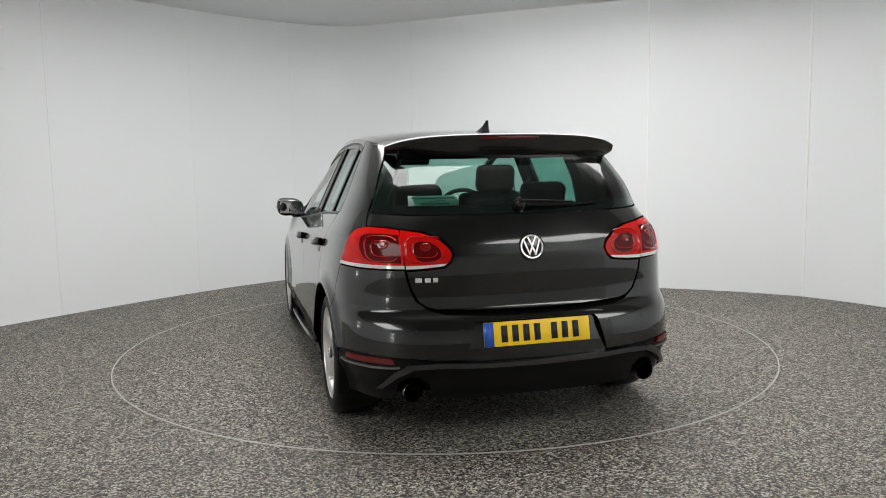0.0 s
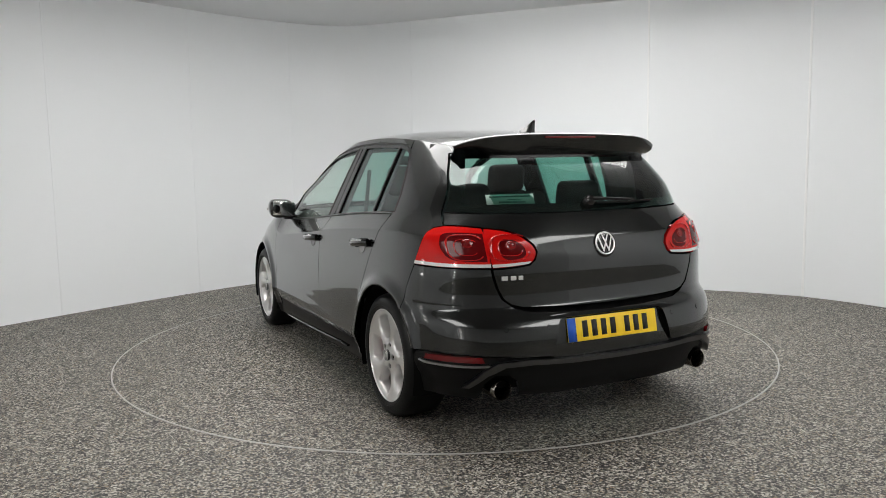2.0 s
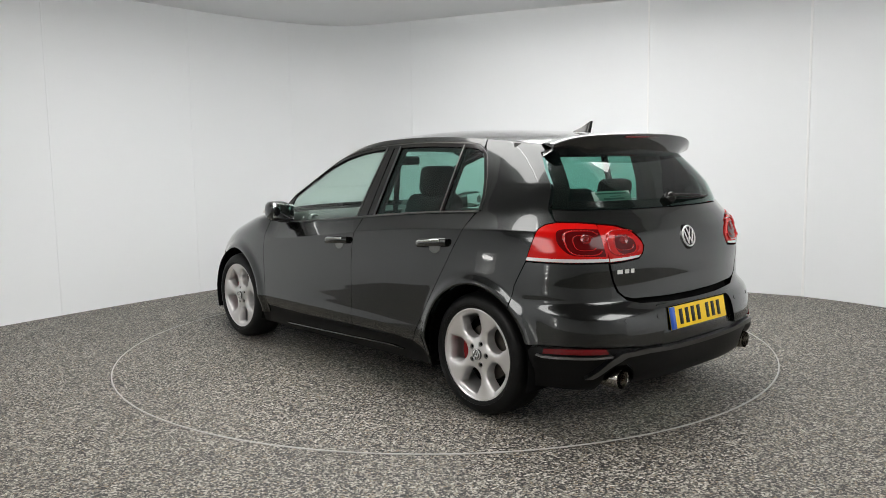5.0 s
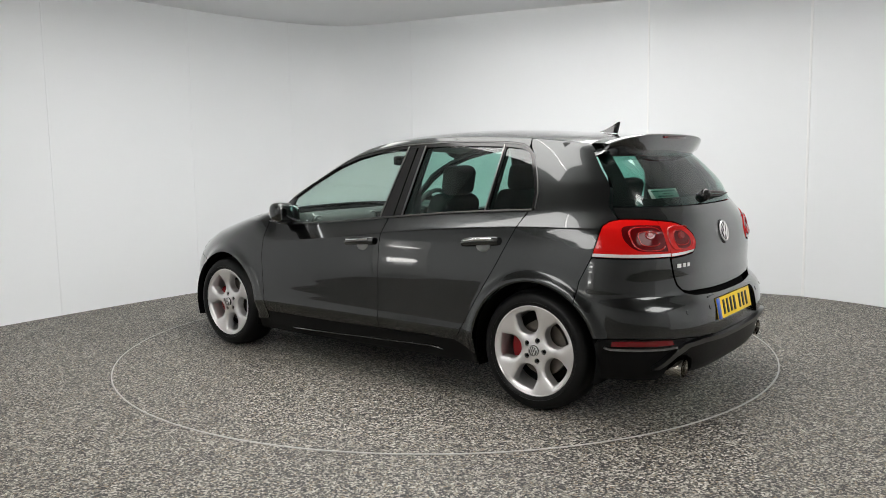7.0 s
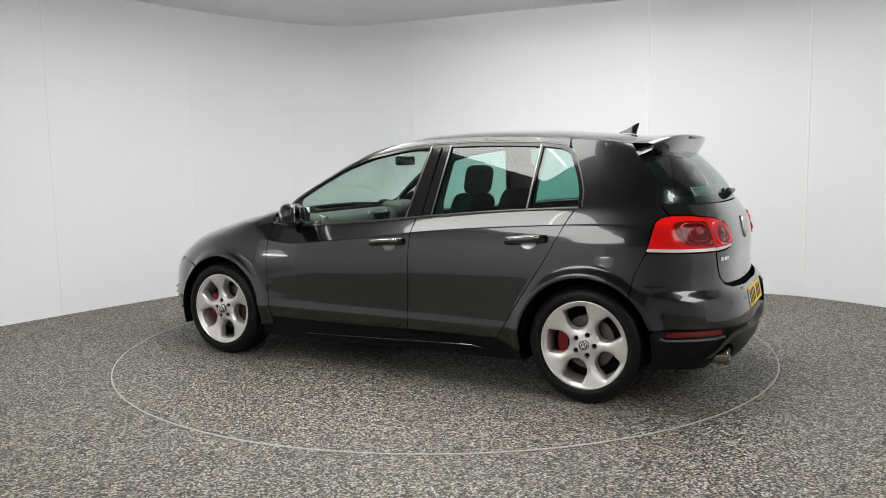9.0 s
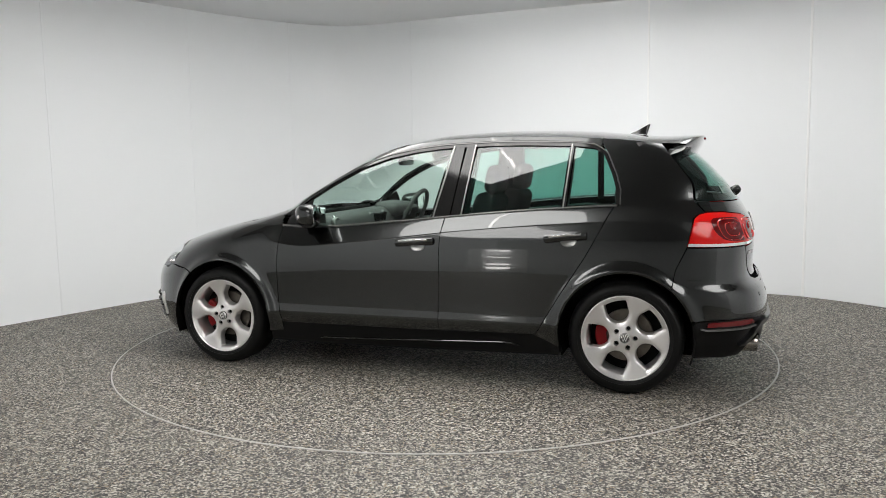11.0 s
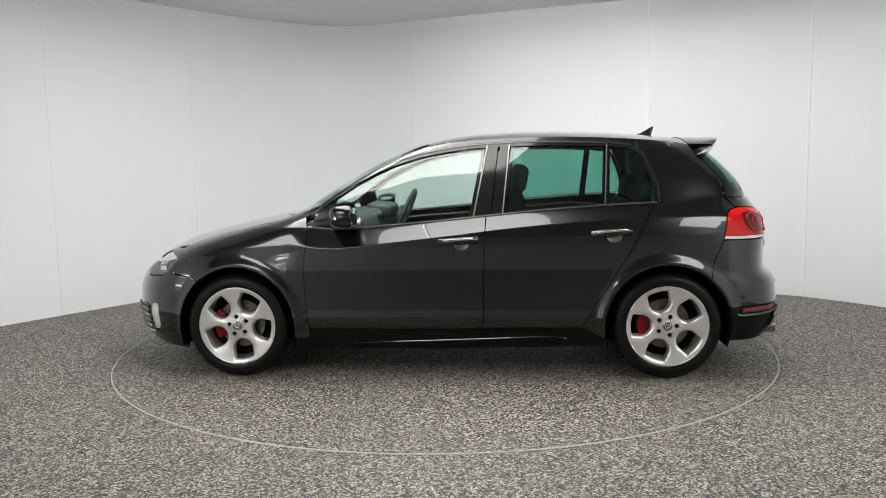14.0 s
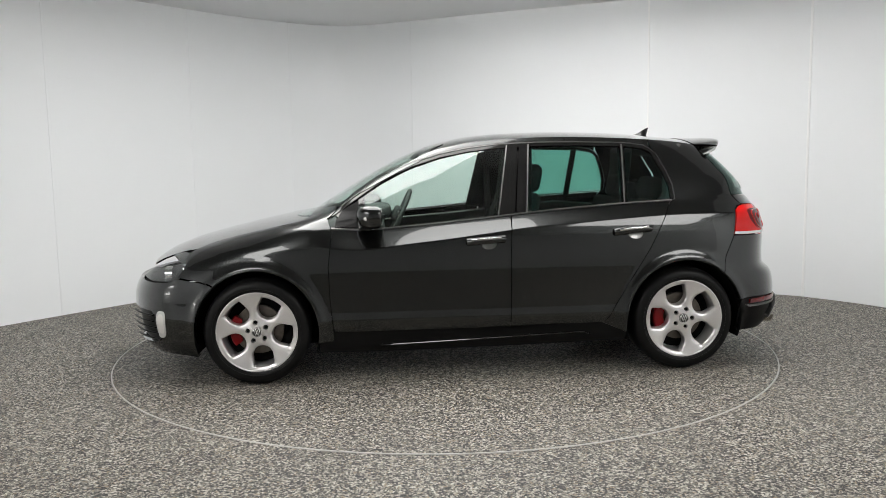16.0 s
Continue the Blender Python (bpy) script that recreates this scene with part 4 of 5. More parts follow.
def dish(r):
    return -0.016 * (1 - min(1, r / 0.232) ** 2) + 0.010 * max(0, 1 - r / 0.075)


def wheel(x, sg, turn, name="wheel"):
    w = new(name)
    w.parent = car
    w.matrix_basis = pose(x, sg * 0.862, HUB_Z)
    f = lambda co: Vector((co[0], sg * co[1], co[2]))
    # tyre
    prof = [(0.228, -0.006), (0.240, 0.004), (0.252, 0.0095), (0.272, 0.0105), (0.292, 0.004), (0.304, -0.008), (0.312, -0.024), (0.3165, -0.055), (0.317, -0.110), (0.3165, -0.165), (0.312, -0.195), (0.295, -0.216), (0.26, -0.222), (0.228, -0.212)]
    bm = lathe([(r, sg * a) for r, a in prof], "y", 72)
    part("tyre", bm, RUBBER, w)
    bm = lathe([(r, sg * a) for r, a in ((0.2563, 0.0102), (0.2575, 0.0118), (0.2590, 0.0104))], "y", 72)
    part("tyre_rib", bm, RUBBER, w)
    # spoked face with five holes
    rim = [Vector((0.232 * math.cos(t), 0.232 * math.sin(t))) for t in np.linspace(0, 2 * math.pi, 90, endpoint=False)]
    holes = [wheel_hole(radians(turn + 72 * k)) for k in range(5)]
    lugs = [[Vector((0.056 * math.cos(radians(turn + 36 + 72 * k)) + 0.0140 * math.cos(t), 0.056 * math.sin(radians(turn + 36 + 72 * k)) + 0.0140 * math.sin(t))) for t in np.linspace(0, 2 * math.pi, 14, endpoint=False)] for k in range(5)]
    V2, F = fill([rim] + holes + lugs, 0.008)
    bm = bmesh.new()
    lips = np.array([(p.x, p.y) for h in holes for p in h])
    sunk = [0.0075 * math.exp(-float(np.min(np.hypot(lips[:, 0] - p[0], lips[:, 1] - p[1]))) / 0.011) for p in V2]
    vs = [bm.verts.new((-p[0], sg * (dish(math.hypot(p[0], p[1])) - q), p[1])) for p, q in zip(V2, sunk)]
    for t in F:
        bm.faces.new([vs[int(i)] for i in t])
    bmesh.ops.recalc_face_normals(bm, faces=bm.faces[:])
    edge = [e for e in bm.edges if e.is_boundary]
    # a rounded lip, then the deep wall of each hole
    for dy, grow in ((-0.004, 0.0022), (-0.045, 0.0035)):
        r = bmesh.ops.extrude_edge_only(bm, edges=edge)
        nv = [g for g in r["geom"] if isinstance(g, bmesh.types.BMVert)]
        edge = [g for g in r["geom"] if isinstance(g, bmesh.types.BMEdge)]
        for v in nv:
            v.co.y += sg * dy
            p = Vector((-v.co.x, v.co.z))
            for h in holes:
                c = sum(h, Vector((0, 0))) / len(h)
                if (p - c).length < 0.095 and p.length < 0.226:
                    q = p + (c - p).normalized() * grow
                    v.co.x, v.co.z = -q.x, q.y
    part("alloy_face", bm, ALLOY, w, "five-hole silver alloy face", sharp=50)
    bm = lathe([(r, sg * a) for r, a in ((0.229, -0.004), (0.2335, 0.004), (0.238, 0.003), (0.238, -0.006), (0.226, -0.012), (0.214, -0.05), (0.205, -0.10), (0.205, -0.19), (0.222, -0.215))], "y", 72)
    part("rim_barrel", bm, ALLOY, w)
    bm = lathe([(r, sg * a) for r, a in ((0.0, -0.075), (0.07, -0.075), (0.075, -0.092), (0.146, -0.092), (0.147, -0.116), (0.07, -0.116))], "y", 48)
    part("brake_disc", bm, ALLOYDARK, w, "worn steel brake disc")
    bm = lathe([(r, sg * a) for r, a in ((0.0, -0.12), (0.20, -0.12), (0.20, -0.13), (0.0, -0.13))], "y", 40)
    part("brake_shield", bm, UNDER, w)
    # caliper, on the side towards the nose
    bm = bmesh.new()
    g = []
    for k in range(11):
        a = radians(-34 + 68 * k / 10)
        e = 0.006 * (1 if k in (0, 10) else 0)
        g.append([bm.verts.new((r * math.cos(a), sg * y, r * math.sin(a))) for r, y in ((0.108 + e, -0.066), (0.160, -0.062 - e), (0.168 - e, -0.07), (0.168 - e, -0.13), (0.108 + e, -0.13))])
    for a, b in zip(g, g[1:]):
        for k in range(5):
            bm.faces.new((a[k], a[(k + 1) % 5], b[(k + 1) % 5], b[k]))
    bm.faces.new(g[0])
    bm.faces.new(g[-1])
    part("brake_caliper", bm, REDCAL, w, "red brake caliper", sharp=30)
    for k in range(5):
        a = radians(turn + 36 + 72 * k)
        bm = lathe([(0.0, sg * -0.018), (0.008, sg * -0.018), (0.0095, sg * -0.024), (0.0095, sg * -0.04)], "y", 12)
        bm.transform(pose(-0.056 * math.cos(a), 0, 0.056 * math.sin(a)))
        part("wheel_bolt", bm, UNDER, w)
    bm = lathe([(0.0, sg * 0.0035), (0.022, sg * 0.003), (0.029, sg * 0.0), (0.0295, sg * -0.012)], "y", 28)
    part("hub_cap", bm, DARKTRIM, w, "dark hub cap with silver bars")
    bm = bmesh.new()
    for x0, z0, rz, l in ((-0.005, 0.012, -24, 0.021), (0.005, 0.012, 24, 0.021), (-0.012, -0.002, -20, 0.036), (0.012, -0.002, 20, 0.036), (-0.004, -0.009, 24, 0.020), (0.004, -0.009, -24, 0.020)):
        box((0.0042, 0.003, l), (x0, sg * 0.0040, z0), 0, (0, rz, 0), bm=bm)
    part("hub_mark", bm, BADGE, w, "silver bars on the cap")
    bm = lathe([(r, sg * a) for r, a in ((0.0245, 0.002), (0.0255, 0.0052), (0.0275, 0.0050), (0.0285, 0.001))], "y", 32)
    part("hub_ring", bm, BADGE, w)
    return w


wheel(HUB_X, 1, -8)
wheel(-HUB_X, 1, 35)
wheel(HUB_X, -1, 12)
wheel(-HUB_X, -1, 50)


# ---------- fittings on the body ----------
def handles():
    for x0, x1, z0, z1 in ((0.040, -0.181, 0.818, 0.832), (-0.852, -1.073, 0.856, 0.876)):
        for sg in (1, -1):
            pts = []
            for i in range(11):
                t = i / 10
                p = skin(x0 + (x1 - x0) * t, z0 + (z1 - z0) * t, 0.010 + 0.022 * math.sin(math.pi * t) ** 0.5)
                pts.append((p.x, sg * p.y, p.z))
            part("door_handle", tube(pts, 0.0165, 10, 1.0, 1.35), PAINT, car, "dark grey door handle")
            pts2 = [(a, b + sg * 0.0115, c + 0.009) for a, b, c in pts[1:-1]]
            part("handle_strip", tube(pts2, 0.0062, 8), CHROME, car, "chrome handle strip")
            # bowl under the handle, its bright reflection put in as satin metal
            c = skin((x0 * 0.42 + x1 * 0.58), (z0 + z1) / 2 - 0.020, 0.0)
            n = (skin(c.x, c.z, 0.02) - c).normalized()
            bm = lathe([(0.0, 0.001), (0.034, 0.0015), (0.042, 0.003), (0.045, 0.001), (0.045, -0.006)], "z", 24)
            bm.transform(Matrix.Diagonal((1.0, 0.72, 1, 1)))
            m = Matrix.Translation((c.x, sg * c.y, c.z)) @ Vector((n.x, sg * n.y, n.z)).to_track_quat("Z", "Y").to_matrix().to_4x4()
            bm.transform(m)
            part("handle_bowl", bm, SATIN, car)


def mirrors():
    for sg in (1, -1):
        bm = bmesh.new()
        bmesh.ops.create_uvsphere(bm, u_segments=28, v_segments=18, radius=1)
        for v in bm.verts:
            x, y, z = v.co
            k = lambda a, p: math.copysign(abs(a) ** p, a)
            x2 = k(x, 0.7) * (0.090 if x > 0 else 0.058)
            v.co = Vector((x2 - 0.02 * y * sg, sg * k(y * sg, 0.62) * (0.100 - 0.01 * abs(z)), k(z, 0.62) * (0.066 + 0.010 * y * sg) + 0.006 * y * sg))
        bm.transform(pose(0.600, sg * 0.885, 0.980))
        m = part("wing_mirror", bm, PAINT, car, "dark grey door mirror with signal strip", sharp=60)
        bm = box((0.006, 0.155, 0.098), (0.5425, sg * 0.885, 0.981), 0.0025)
        for v in bm.verts:
            v.co.z += 0.008 * (v.co.y - sg * 0.885) / 0.1 * sg
        part("mirror_glass", bm, mirror_mat, m, "mirror glass")
        pts = [(0.664 - 0.03 * t * t, sg * (0.830 + 0.150 * t), 0.972 + 0.006 * t) for t in np.linspace(0.05, 1, 9)]
        part("signal_strip", tube(pts, 0.010, 8), LENS_CLEAR, m, "clear signal strip")
        part("mirror_foot", box((0.085, 0.10, 0.035), (0.640, sg * 0.825, 0.917), 0.014), GLOSSBLACK, m)


mirror_mat = mat("mirror_silver", (0.85, 0.87, 0.87), 0.02, 1.0)
handles()
mirrors()


def plate_on_tail(bm, y, z, off):
    """Lay a piece made in the y-z plane, facing back, on the tail."""
    p = tail(y, z, off)
    n = (tail(y, z, off + 0.02) - p).normalized()
    up = Vector((0, 0, 1)) - n * n.z
    up.normalize()
    side = up.cross(n)
    m = Matrix((side, up, n)).transposed().to_4x4()
    m.translation = p
    bm.transform(m)
    return bm


def tail_fittings():
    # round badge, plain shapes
    bm = lathe([(0.0, 0.004), (0.050, 0.004), (0.060, 0.001), (0.066, -0.004)], "z", 40)
    b = part("badge", plate_on_tail(bm, 0.0, 0.899, 0.002), GLOSSBLACK, car, "round dark badge with chrome ring")
    bm = lathe([(0.0475, 0.004), (0.049, 0.008), (0.054, 0.0085), (0.056, 0.005), (0.056, 0.002)], "z", 40)
    part("badge_ring", plate_on_tail(bm, 0.0, 0.899, 0.002), BADGE, b)
    bm = bmesh.new()
    for x, y, a, l in ((-0.010, 0.026, 24, 0.046), (0.010, 0.026, -24, 0.046), (-0.026, -0.004, 20, 0.078), (0.026, -0.004, -20, 0.078), (-0.008, -0.018, -24, 0.044), (0.008, -0.018, 24, 0.044)):
        box((0.0080, l, 0.003), (x, y, 0.0075), 0.0008, (0, 0, a), 1, bm=bm)
    part("badge_bars", plate_on_tail(bm, 0.0, 0.899, 0.002), BADGE, b, smooth=False)
    # model mark: three plain chrome blocks
    for y, w in ((0.532, 0.030), (0.492, 0.026), (0.458, 0.022)):
        part("model_mark", plate_on_tail(box((w, 0.020, 0.004), (0, 0, 0), 0.0015), y, 0.768, 0.003), BADGE, car, "plain silver mark", smooth=False)
    # wiper resting along the foot of the glass
    bm = lathe([(0.0, 0.042), (0.016, 0.040), (0.026, 0.030), (0.030, 0.012), (0.031, -0.002)], "z", 24)
    wp = part("rear_wiper", plate_on_tail(bm, 0.02, 1.088, 0.0), GLOSSBLACK, car, "black rear wiper")
    arm = [tail(y, z, o) for y, z, o in ((0.03, 1.090, 0.030), (-0.06, 1.088, 0.032), (-0.16, 1.086, 0.026), (-0.25, 1.086, 0.020))]
    part("wiper_arm", tube(arm, 0.014, 8, 0.45, 0.7), BLACK, wp)
    bl = [tail(y, 1.084 + 0.004 * math.sin(y * 9), 0.008) for y in np.linspace(-0.02, -0.38, 12)]
    part("wiper_blade", tube(bl, 0.006, 6, 0.8), RUBBER, wp)
    # sticker inside the glass: writing as bars
    st = part("window_sticker", plate_on_tail(box((0.235, 0.052, 0.0015)), 0.425, 1.122, -0.010), STICKER, car, "pale green sticker with dark bars")
    for y, z, w, h in ((0.425, 1.134, 0.20, 0.008), (0.405, 1.120, 0.07, 0.004), (0.420, 1.108, 0.13, 0.009), (0.525, 1.107, 0.010, 0.010), (0.325, 1.107, 0.010, 0.010)):
        part("sticker_bar", plate_on_tail(box((w, h, 0.001)), y, z, -0.0085), STICKER_INK, st)
    # parking sensors
    for y in (0.56, 0.36, -0.36, -0.56):
        bm = lathe([(0.0, 0.001), (0.0095, 0.001), (0.011, -0.001)], "z", 16)
        part("parking_sensor", plate_on_tail(bm, y, 0.545, 0.001), PAINT, car)
    # exhaust tips
    for sg in (1, -1):
        prof = [(0.0, -1.80), (0.041, -1.80), (0.042, -1.975), (0.0445, -1.980), (0.0475, -1.975), (0.048, -1.94), (0.045, -1.75)]
        bm = lathe([(r, a) for r, a in prof[1:]], "x", 32)
        bm.transform(pose(0, sg * 0.578, 0.270))
        ex = part("exhaust_tip", bm, CHROME_DARK, car, "dark chrome exhaust tip")
        bm = lathe([(0.0, -1.84), (0.043, -1.84)], "x", 24)
        bm.transform(pose(0, sg * 0.578, 0.270))
        part("exhaust_bore", bm, UNDER, ex)
        bm = box((0.22, 0.50, 0.20), (-1.70, sg * 0.46, 0.32), 0.05)
        part("silencer", bm, UNDER, car)
    # roof aerial
    bm = bmesh.new()
    prof = [(-1.231, 1.455, 0.024), (-1.261, 1.465, 0.019), (-1.291, 1.481, 0.009), (-1.321, 1.499, 0.006), (-1.339, 1.508, 0.004), (-1.348, 1.508, 0.004)]
    low = [(-1.231, 1.451, 0.024), (-1.261, 1.449, 0.028), (-1.291, 1.447, 0.028), (-1.314, 1.445, 0.025), (-1.323, 1.443, 0.018), (-1.328, 1.443, 0.010)]
    g = [[bm.verts.new(v) for v in ((a[0], a[2], a[1]), (b[0], b[2], b[1]), (b[0], -b[2], b[1]), (a[0], -a[2], a[1]))] for a, b in zip(prof, low)]
    for a, b in zip(g, g[1:]):
        for k in range(4):
            bm.faces.new((a[k], a[(k + 1) % 4], b[(k + 1) % 4], b[k]))
    bm.faces.new(g[0])
    bm.faces.new(g[-1])
    part("roof_aerial", bm, GLOSSBLACK, car, "black shark-fin aerial", sharp=50)
    # windscreen wipers at the cowl
    for y0, y1 in ((0.62, 0.05), (0.0, -0.5)):
        pts = [(1.13 - 0.10 * (y / 0.7) ** 2, y, 0.955 - 0.02 * (y / 0.7) ** 2) for y in np.linspace(y0, y1, 8)]
        part("front_wiper", tube(pts, 0.010, 6), BLACK, car)


CHROME_DARK = mat("dark_chrome", (0.35, 0.33, 0.30), 0.15, 1.0)
tail_fittings()


# ---------- cabin ----------
def cushion(size, at, rot, bevel, parent, name, material=None):
    return part(name, box(size, at, bevel, rot, 4), material or CLOTH, parent, sharp=60)


def seat(y):
    s = new("front_seat")
    s.parent = car
    s.matrix_basis = pose(-0.19, y, 0.02)
    cushion((0.52, 0.50, 0.16), (0.20, 0, 0.42), (0, -8, 0), 0.05, s, "seat_cushion")
    b = box((0.14, 0.50, 0.66), (-0.13, 0, 0.76), 0.055, (0, -18, 0), 4)
    for v in b.verts:
        v.co.y *= 1.0 - 0.28 * max(0, (v.co.z - 0.80) / 0.28)
    part("seat_back", b, CLOTH, s, sharp=60)
    h = box((0.10, 0.26, 0.18), (-0.25, 0, 1.160), 0.045, (0, -10, 0), 4)
    part("headrest", h, CLOTH, s, sharp=60)
    for k in (0.05, -0.05):
        part("headrest_post", tube([(-0.235, k, 1.04), (-0.25, k, 1.13)], 0.006, 8), BLACK, s)


def cabin():
    seat(0.36)
    seat(-0.36)
    rs = new("rear_bench")
    rs.parent = car
    cushion((0.48, 1.22, 0.18), (-0.78, 0, 0.44), (0, -8, 0), 0.06, rs, "bench_cushion")
    cushion((0.14, 1.22, 0.58), (-1.10, 0, 0.74), (0, -20, 0), 0.05, rs, "bench_back")
    for y in (0.36, 0, -0.36):
        cushion((0.10, 0.26, 0.15 if y else 0.11), (-1.235, y, 1.10 if y else 1.07), (0, -12, 0), 0.04, rs, "bench_headrest")
    part("parcel_shelf", box((0.42, 1.22, 0.02), (-1.50, 0, 0.99), 0.006), CLOTH, car)
    d = box((0.40, 1.42, 0.26), (0.72, 0, 0.83), 0.09, (0, 6, 0), 4)
    dash = part("dashboard", d, DASH, car, "dark grey soft dashboard", sharp=60)
    part("instrument_hood", box((0.20, 0.34, 0.10), (0.57, -0.37, 0.95), 0.04, (0, -6, 0), 4), DASH, dash)
    part("centre_screen", box((0.02, 0.20, 0.13), (0.535, 0, 0.875), 0.006, (0, -12, 0)), GLOSSBLACK, dash)
    for y in (0.64, 0.11, -0.11, -0.66):
        bm = lathe([(0.030, 0.0), (0.042, 0.004), (0.046, 0.0), (0.046, -0.02)], "x", 24)
        bm.transform(pose(0.545, y, 0.905, 0, 0, 180))
        v = part("air_vent", bm, SATIN, dash, "silver ring air vent")
        bm = lathe([(0.0, 0.0), (0.034, 0.0)], "x", 20)
        bm.transform(pose(0.552, y, 0.905))
        part("vent_grille", bm, UNDER, v)
    sw = new("steering_wheel")
    sw.parent = car
    sw.matrix_basis = pose(0.40, -0.37, 0.915, 0, -24, 0)
    bm = bmesh.new()
    g = [[bm.verts.new((0.016 * math.cos(b), (0.182 + 0.016 * math.sin(b)) * math.cos(a), (0.182 + 0.016 * math.sin(b)) * math.sin(a))) for b in np.linspace(0, 2 * math.pi, 10, endpoint=False)] for a in np.linspace(0, 2 * math.pi, 48, endpoint=False)]
    for i in range(48):
        for k in range(10):
            bm.faces.new((g[i][k], g[(i + 1) % 48][k], g[(i + 1) % 48][(k + 1) % 10], g[i][(k + 1) % 10]))
    part("wheel_rim", bm, DASH, sw)
    part("wheel_hub", box((0.06, 0.15, 0.12), (0.03, 0, -0.01), 0.025), DASH, sw)
    for a in (0, 180, 270):
        bm = box((0.02, 0.11, 0.035), (0.02, 0.115, 0), 0.006)
        bm.transform(pose(0, 0, 0, a))
        part("wheel_spoke", bm, SATIN, sw, "silver spoke")
    part("inside_mirror", box((0.035, 0.23, 0.065), (0.315, 0, 1.305), 0.015), GLOSSBLACK, car)
    part("cabin_floor", box((2.6, 1.40, 0.02), (-0.35, 0, 0.31)), UNDER, car)
    part("console", box((0.9, 0.22, 0.30), (0.15, 0, 0.48), 0.04), DASH, car)
    # inner door trims, seen over the far sill
    trim = X((0.80, 0.86), (0.80, 0.36), (-0.80, 0.36), (-0.95, 0.62), (-1.20, 0.98), (-0.84, belt_at(-0.84) - 0.01), (-0.33, belt_at(-0.33) - 0.01), (0.0, belt_at(0) - 0.01), (0.35, belt_at(0.35) - 0.01))
    sheet("door_trim", trim, DASH, car, gap=0, depth=0.02, off=-0.07, grid=0.06)
    rows = []
    for x in np.linspace(-1.45, 0.22, 18):
        zr, zc = rail(x) - 0.012, float(np.interp(x, CROWN_X, CROWN_Z)) - 0.03
        ye = float(skin(x, zr).y) - 0.05
        rows.append([(x, ye * k / 8, zr + (zc - zr) * (1 - abs(k / 8) ** 2.6)) for k in range(-8, 9)])
    loft("headliner", rows, LINER, car, depth=0.006)
    # inner pillars
    for sg in (1, -1):
        part("pillar_trim", tube([(-1.31, sg * 0.63, 1.02), (-1.33, sg * 0.58, 1.20), (-1.32, sg * 0.53, 1.36)], 0.085, 8, 1.0, 1.0), DASH, car)
        part("seat_belt", tube([(-0.27, sg * 0.54, 1.25), (-0.28, sg * 0.58, 0.95), (-0.28, sg * 0.60, 0.55)], 0.022, 6, 1.0, 0.1), CLOTH, car)


cabin()


# ---------- wall joints ----------
def joints():
    n = len(line)
    for (x, y), w, proud, m in (((-3.36, 1.20), 0.012, 0.0025, WALL), ((-2.52, 2.31), 0.012, 0.0025, WALL), ((-1.68, 3.15), 0.012, 0.002, WALL), ((-0.35, 3.21), 0.012, 0.002, WALL), ((2.03, 2.16), 0.016, 0.005, JOINT), ((3.325, 1.49), 0.020, 0.007, JOINT)):
        i = min(range(n), key=lambda k: (line[k] - Vector((x, y))).length)
        d = (line[(i + 1) % n] - line[i - 1]).normalized()
        o = Vector((-d.y, d.x))
        if o.dot(line[i]) > 0:
            o = -o
        p = line[i]
        a = math.degrees(math.atan2(d.y, d.x))
        bm = box((w, proud * 2, CEIL - 0.012), (p.x + o.x * 0.0, p.y + o.y * 0.0, CEIL / 2), 0.0012, (0, 0, a))
        tagged(part("wall_joint", bm, m, None, "narrow white joint strip on the wall"), category="joint strip", kind="structure")


joints()


# ---------- ceiling lights ----------
def ceiling_panel(pts):
    """A many-sided light box hung from a smaller frame, its glowing top added to brighten the ceiling."""
    e = tagged(new("ceiling_light"), "large flat many-sided white light panel under the ceiling, out of view", "light", "ceiling lights")
    e.matrix_basis = pose(0, 0, CEIL)
    mx, my = sum(p[0] for p in pts) / len(pts), sum(p[1] for p in pts) / len(pts)
    for name, k, z0, z1, m, label in (("frame", 0.4, -0.002, -0.10, JOINT, ""), ("diffuser", 1.0, -0.101, -0.16, PANEL_LIGHT, "glowing white diffuser")):
        bm = bmesh.new()
        ring = [(mx + (a - mx) * k, my + (b - my) * k) for a, b in pts]
        lo = [bm.verts.new((a, b, z0)) for a, b in ring]
        hi = [bm.verts.new((a, b, z1)) for a, b in ring]
        bm.faces.new(lo)
        bm.faces.new(hi[::-1])
        for i in range(len(lo)):
            k2 = (i + 1) % len(lo)
            bm.faces.new((lo[i], lo[k2], hi[k2], hi[i]))
        part(name, bm, m, e, label, smooth=False)
    return e


ceiling_panel([(-0.515, -2.06), (-0.515, 0.75), (-1.25, 0.75), (-1.65, 0.3), (-1.65, -0.75), (-1.05, -1.75), (-0.85, -2.06)])
ceiling_panel([(-0.485, -2.06), (0.10, -2.06), (0.95, -1.3), (2.15, -0.9), (2.15, 0.2), (1.4, 0.75), (-0.485, 0.75)])
# two unseen fill panels, added to brighten the tail, rear walls and floor
ceiling_panel([(2.4, -5.7), (4.3, -5.7), (4.3, -3.0), (2.4, -3.0)])
ceiling_panel([(-3.7, -6.2), (-1.9, -6.2), (-1.9, -3.6), (-3.9, -3.6)])


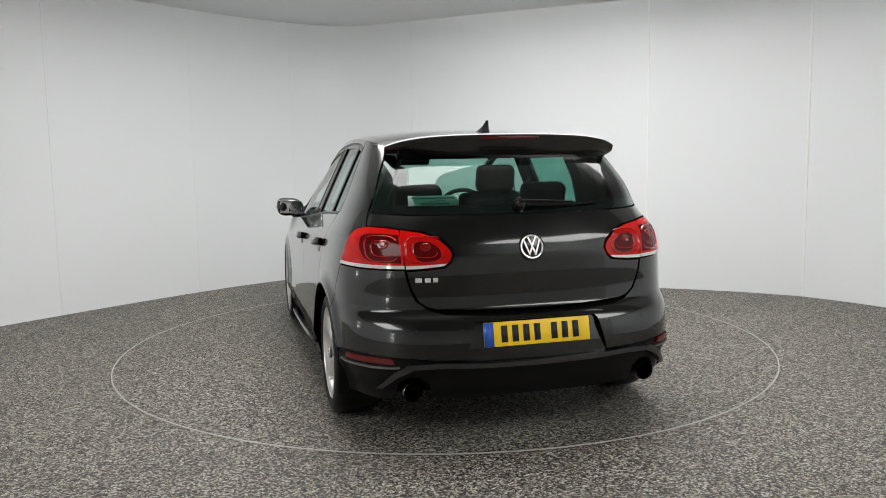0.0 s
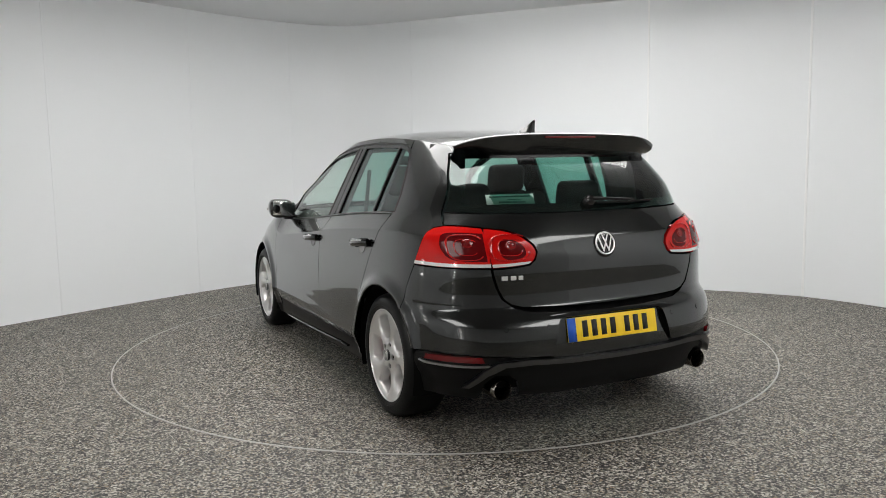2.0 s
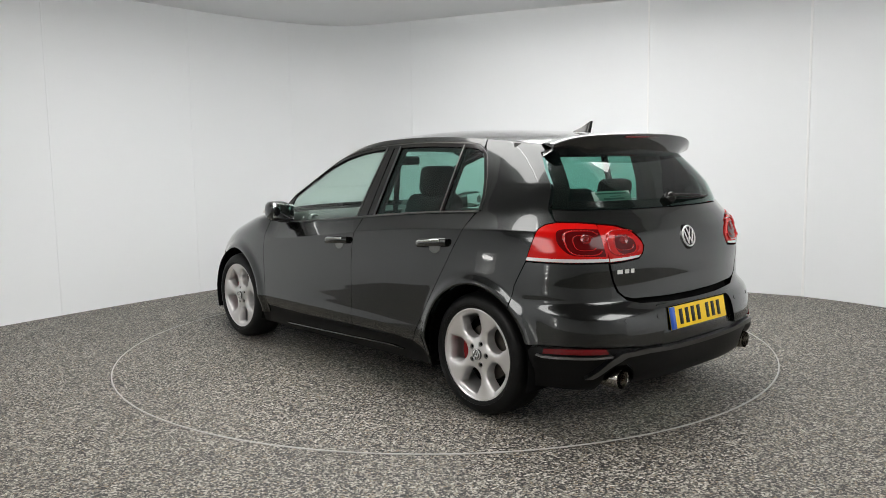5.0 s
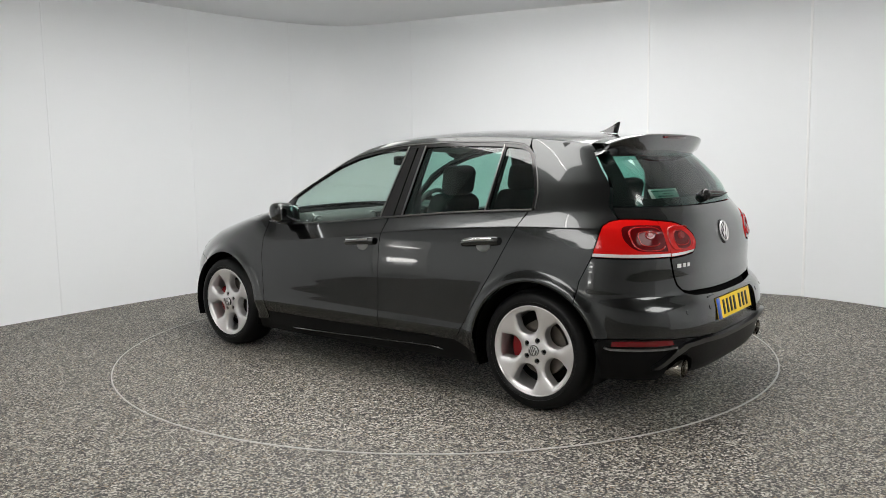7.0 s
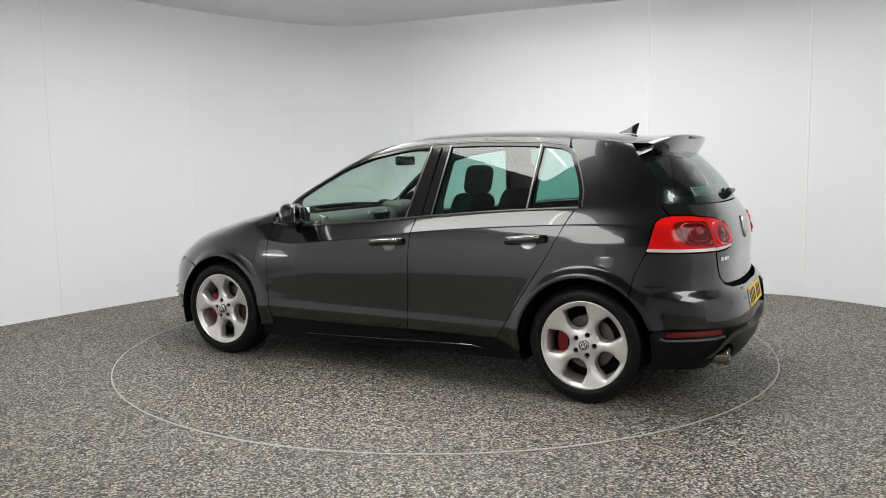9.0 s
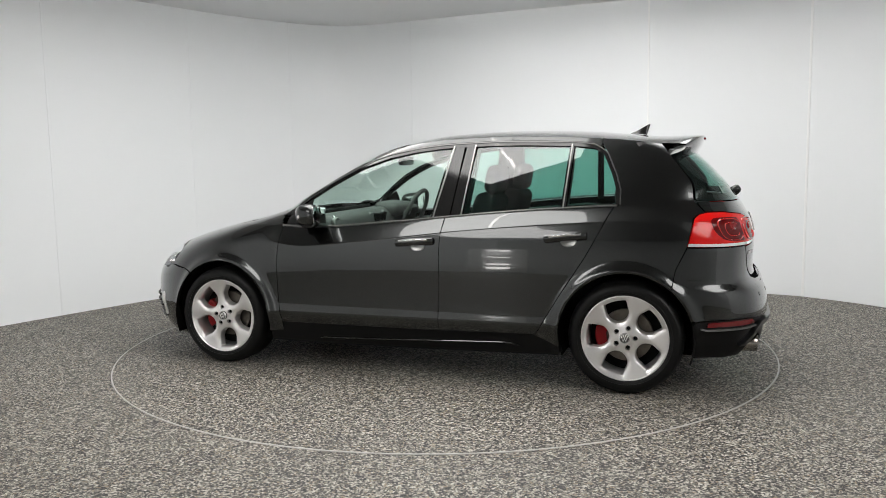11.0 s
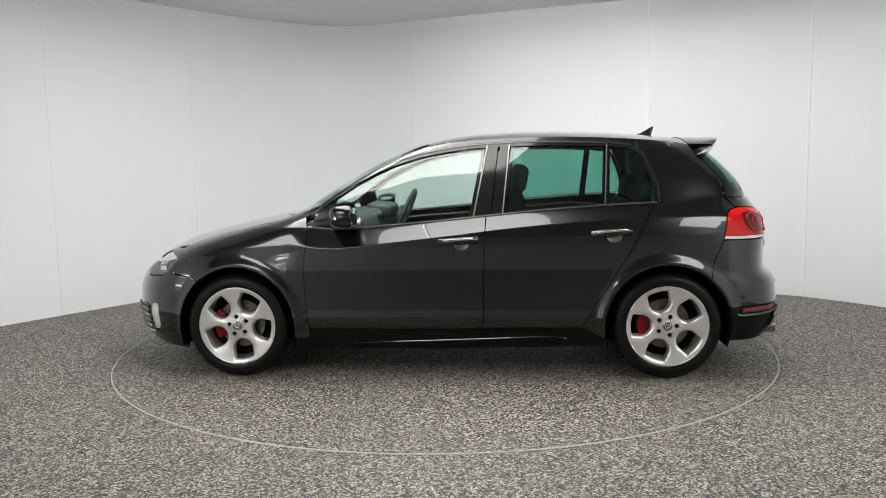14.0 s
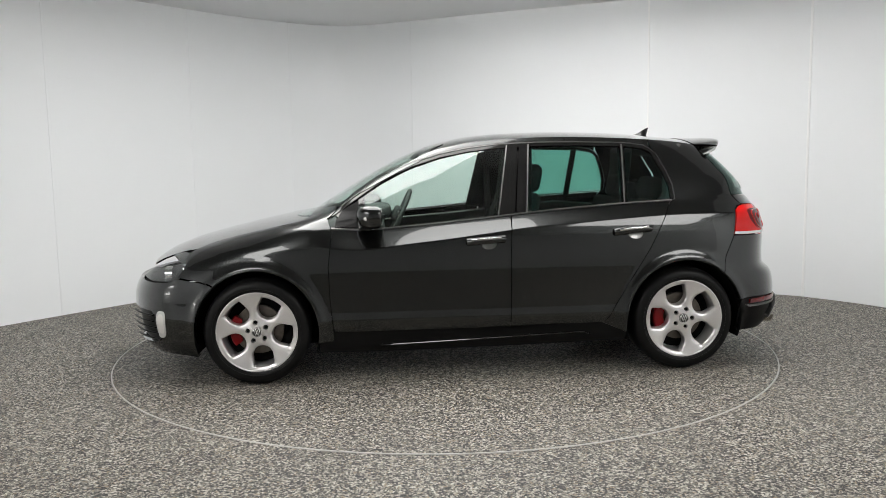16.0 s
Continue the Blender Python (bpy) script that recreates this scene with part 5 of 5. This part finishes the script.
def wall_light(x, y, a, width, levels):
    """Short bright bars across a tall white back plate."""
    e = tagged(new("wall_light"), "tall white wall light with short bright bars", "light", "wall lights")
    e.matrix_basis = pose(x, y, 0.85, 0, 0, a)
    part("back_plate", box((width, 0.04, 1.5), (0, 0, 0), 0.006), JOINT, e)
    for z in levels:
        part("tube", tube([(-0.17, -0.05, z - 0.85), (0.17, -0.05, z - 0.85)], 0.075, 12, 1.0, 0.45), TUBE_LIGHT, e, "glowing bar")


wall_light(-4.90, -1.92, 76, 0.70, (1.30, 0.65))
wall_light(-3.84, -7.33, 138, 0.90, (1.40, 1.04, 0.66, 0.28))


def regroup():
    """Hang each fitting under the part that carries it."""
    def centre(o):
        c = [sum(v[i] for v in o.bound_box) / 8 for i in range(3)]
        return Vector(c)
    hosts = {"handle": ("front_door", "rear_door"), "lamp_smoked": ("tail_lamp", "tail_lamp_inner"), "lamp_clear_band": ("tail_lamp", "tail_lamp_inner"), "lamp_loop": ("tail_lamp", "tail_lamp_inner"), "lamp_bulb": ("tail_lamp", "tail_lamp_inner"),
             "headlamp_shell": ("headlamp",), "headlamp_reflector": ("headlamp",), "reflector_strip": ("rear_reflector",), "grille_slat": ("front_grille",), "brake_light": ("roof_spoiler",),
             "divider_strip": ("quarter_divider",), "parking_sensor": ("rear_bumper",), "fog_lamp_frame": ("front_bumper",), "fog_lamp": ("front_bumper",), "windscreen_header": ("windscreen",), "glass_border": ("rear_glass",)}
    kids = list(car.children)
    base = lambda o: o.name.split(".")[0]
    for o in kids:
        for key, names in hosts.items():
            if base(o) == key or (key == "handle" and base(o) in ("door_handle", "handle_strip", "handle_bowl")):
                c = centre(o)
                near = [h for h in kids if base(h) in names and (len(names) == 1 or centre(h).y * c.y > 0)]
                o.parent = min(near, key=lambda h: (centre(h) - c).length)
                break


regroup()


def motions():
    rows = []
    for t, a in TURN:
        c, s = math.cos(radians(a)), math.sin(radians(a))
        rows.append((t, pose(c * CAR_X - s * CAR_Y, s * CAR_X + c * CAR_Y, 0.0, 0, 0, a)))
    walk(car, rows)
    walk(disc, [(t, pose(0, 0, 0, 0, 0, a)) for t, a in TURN])


motions()
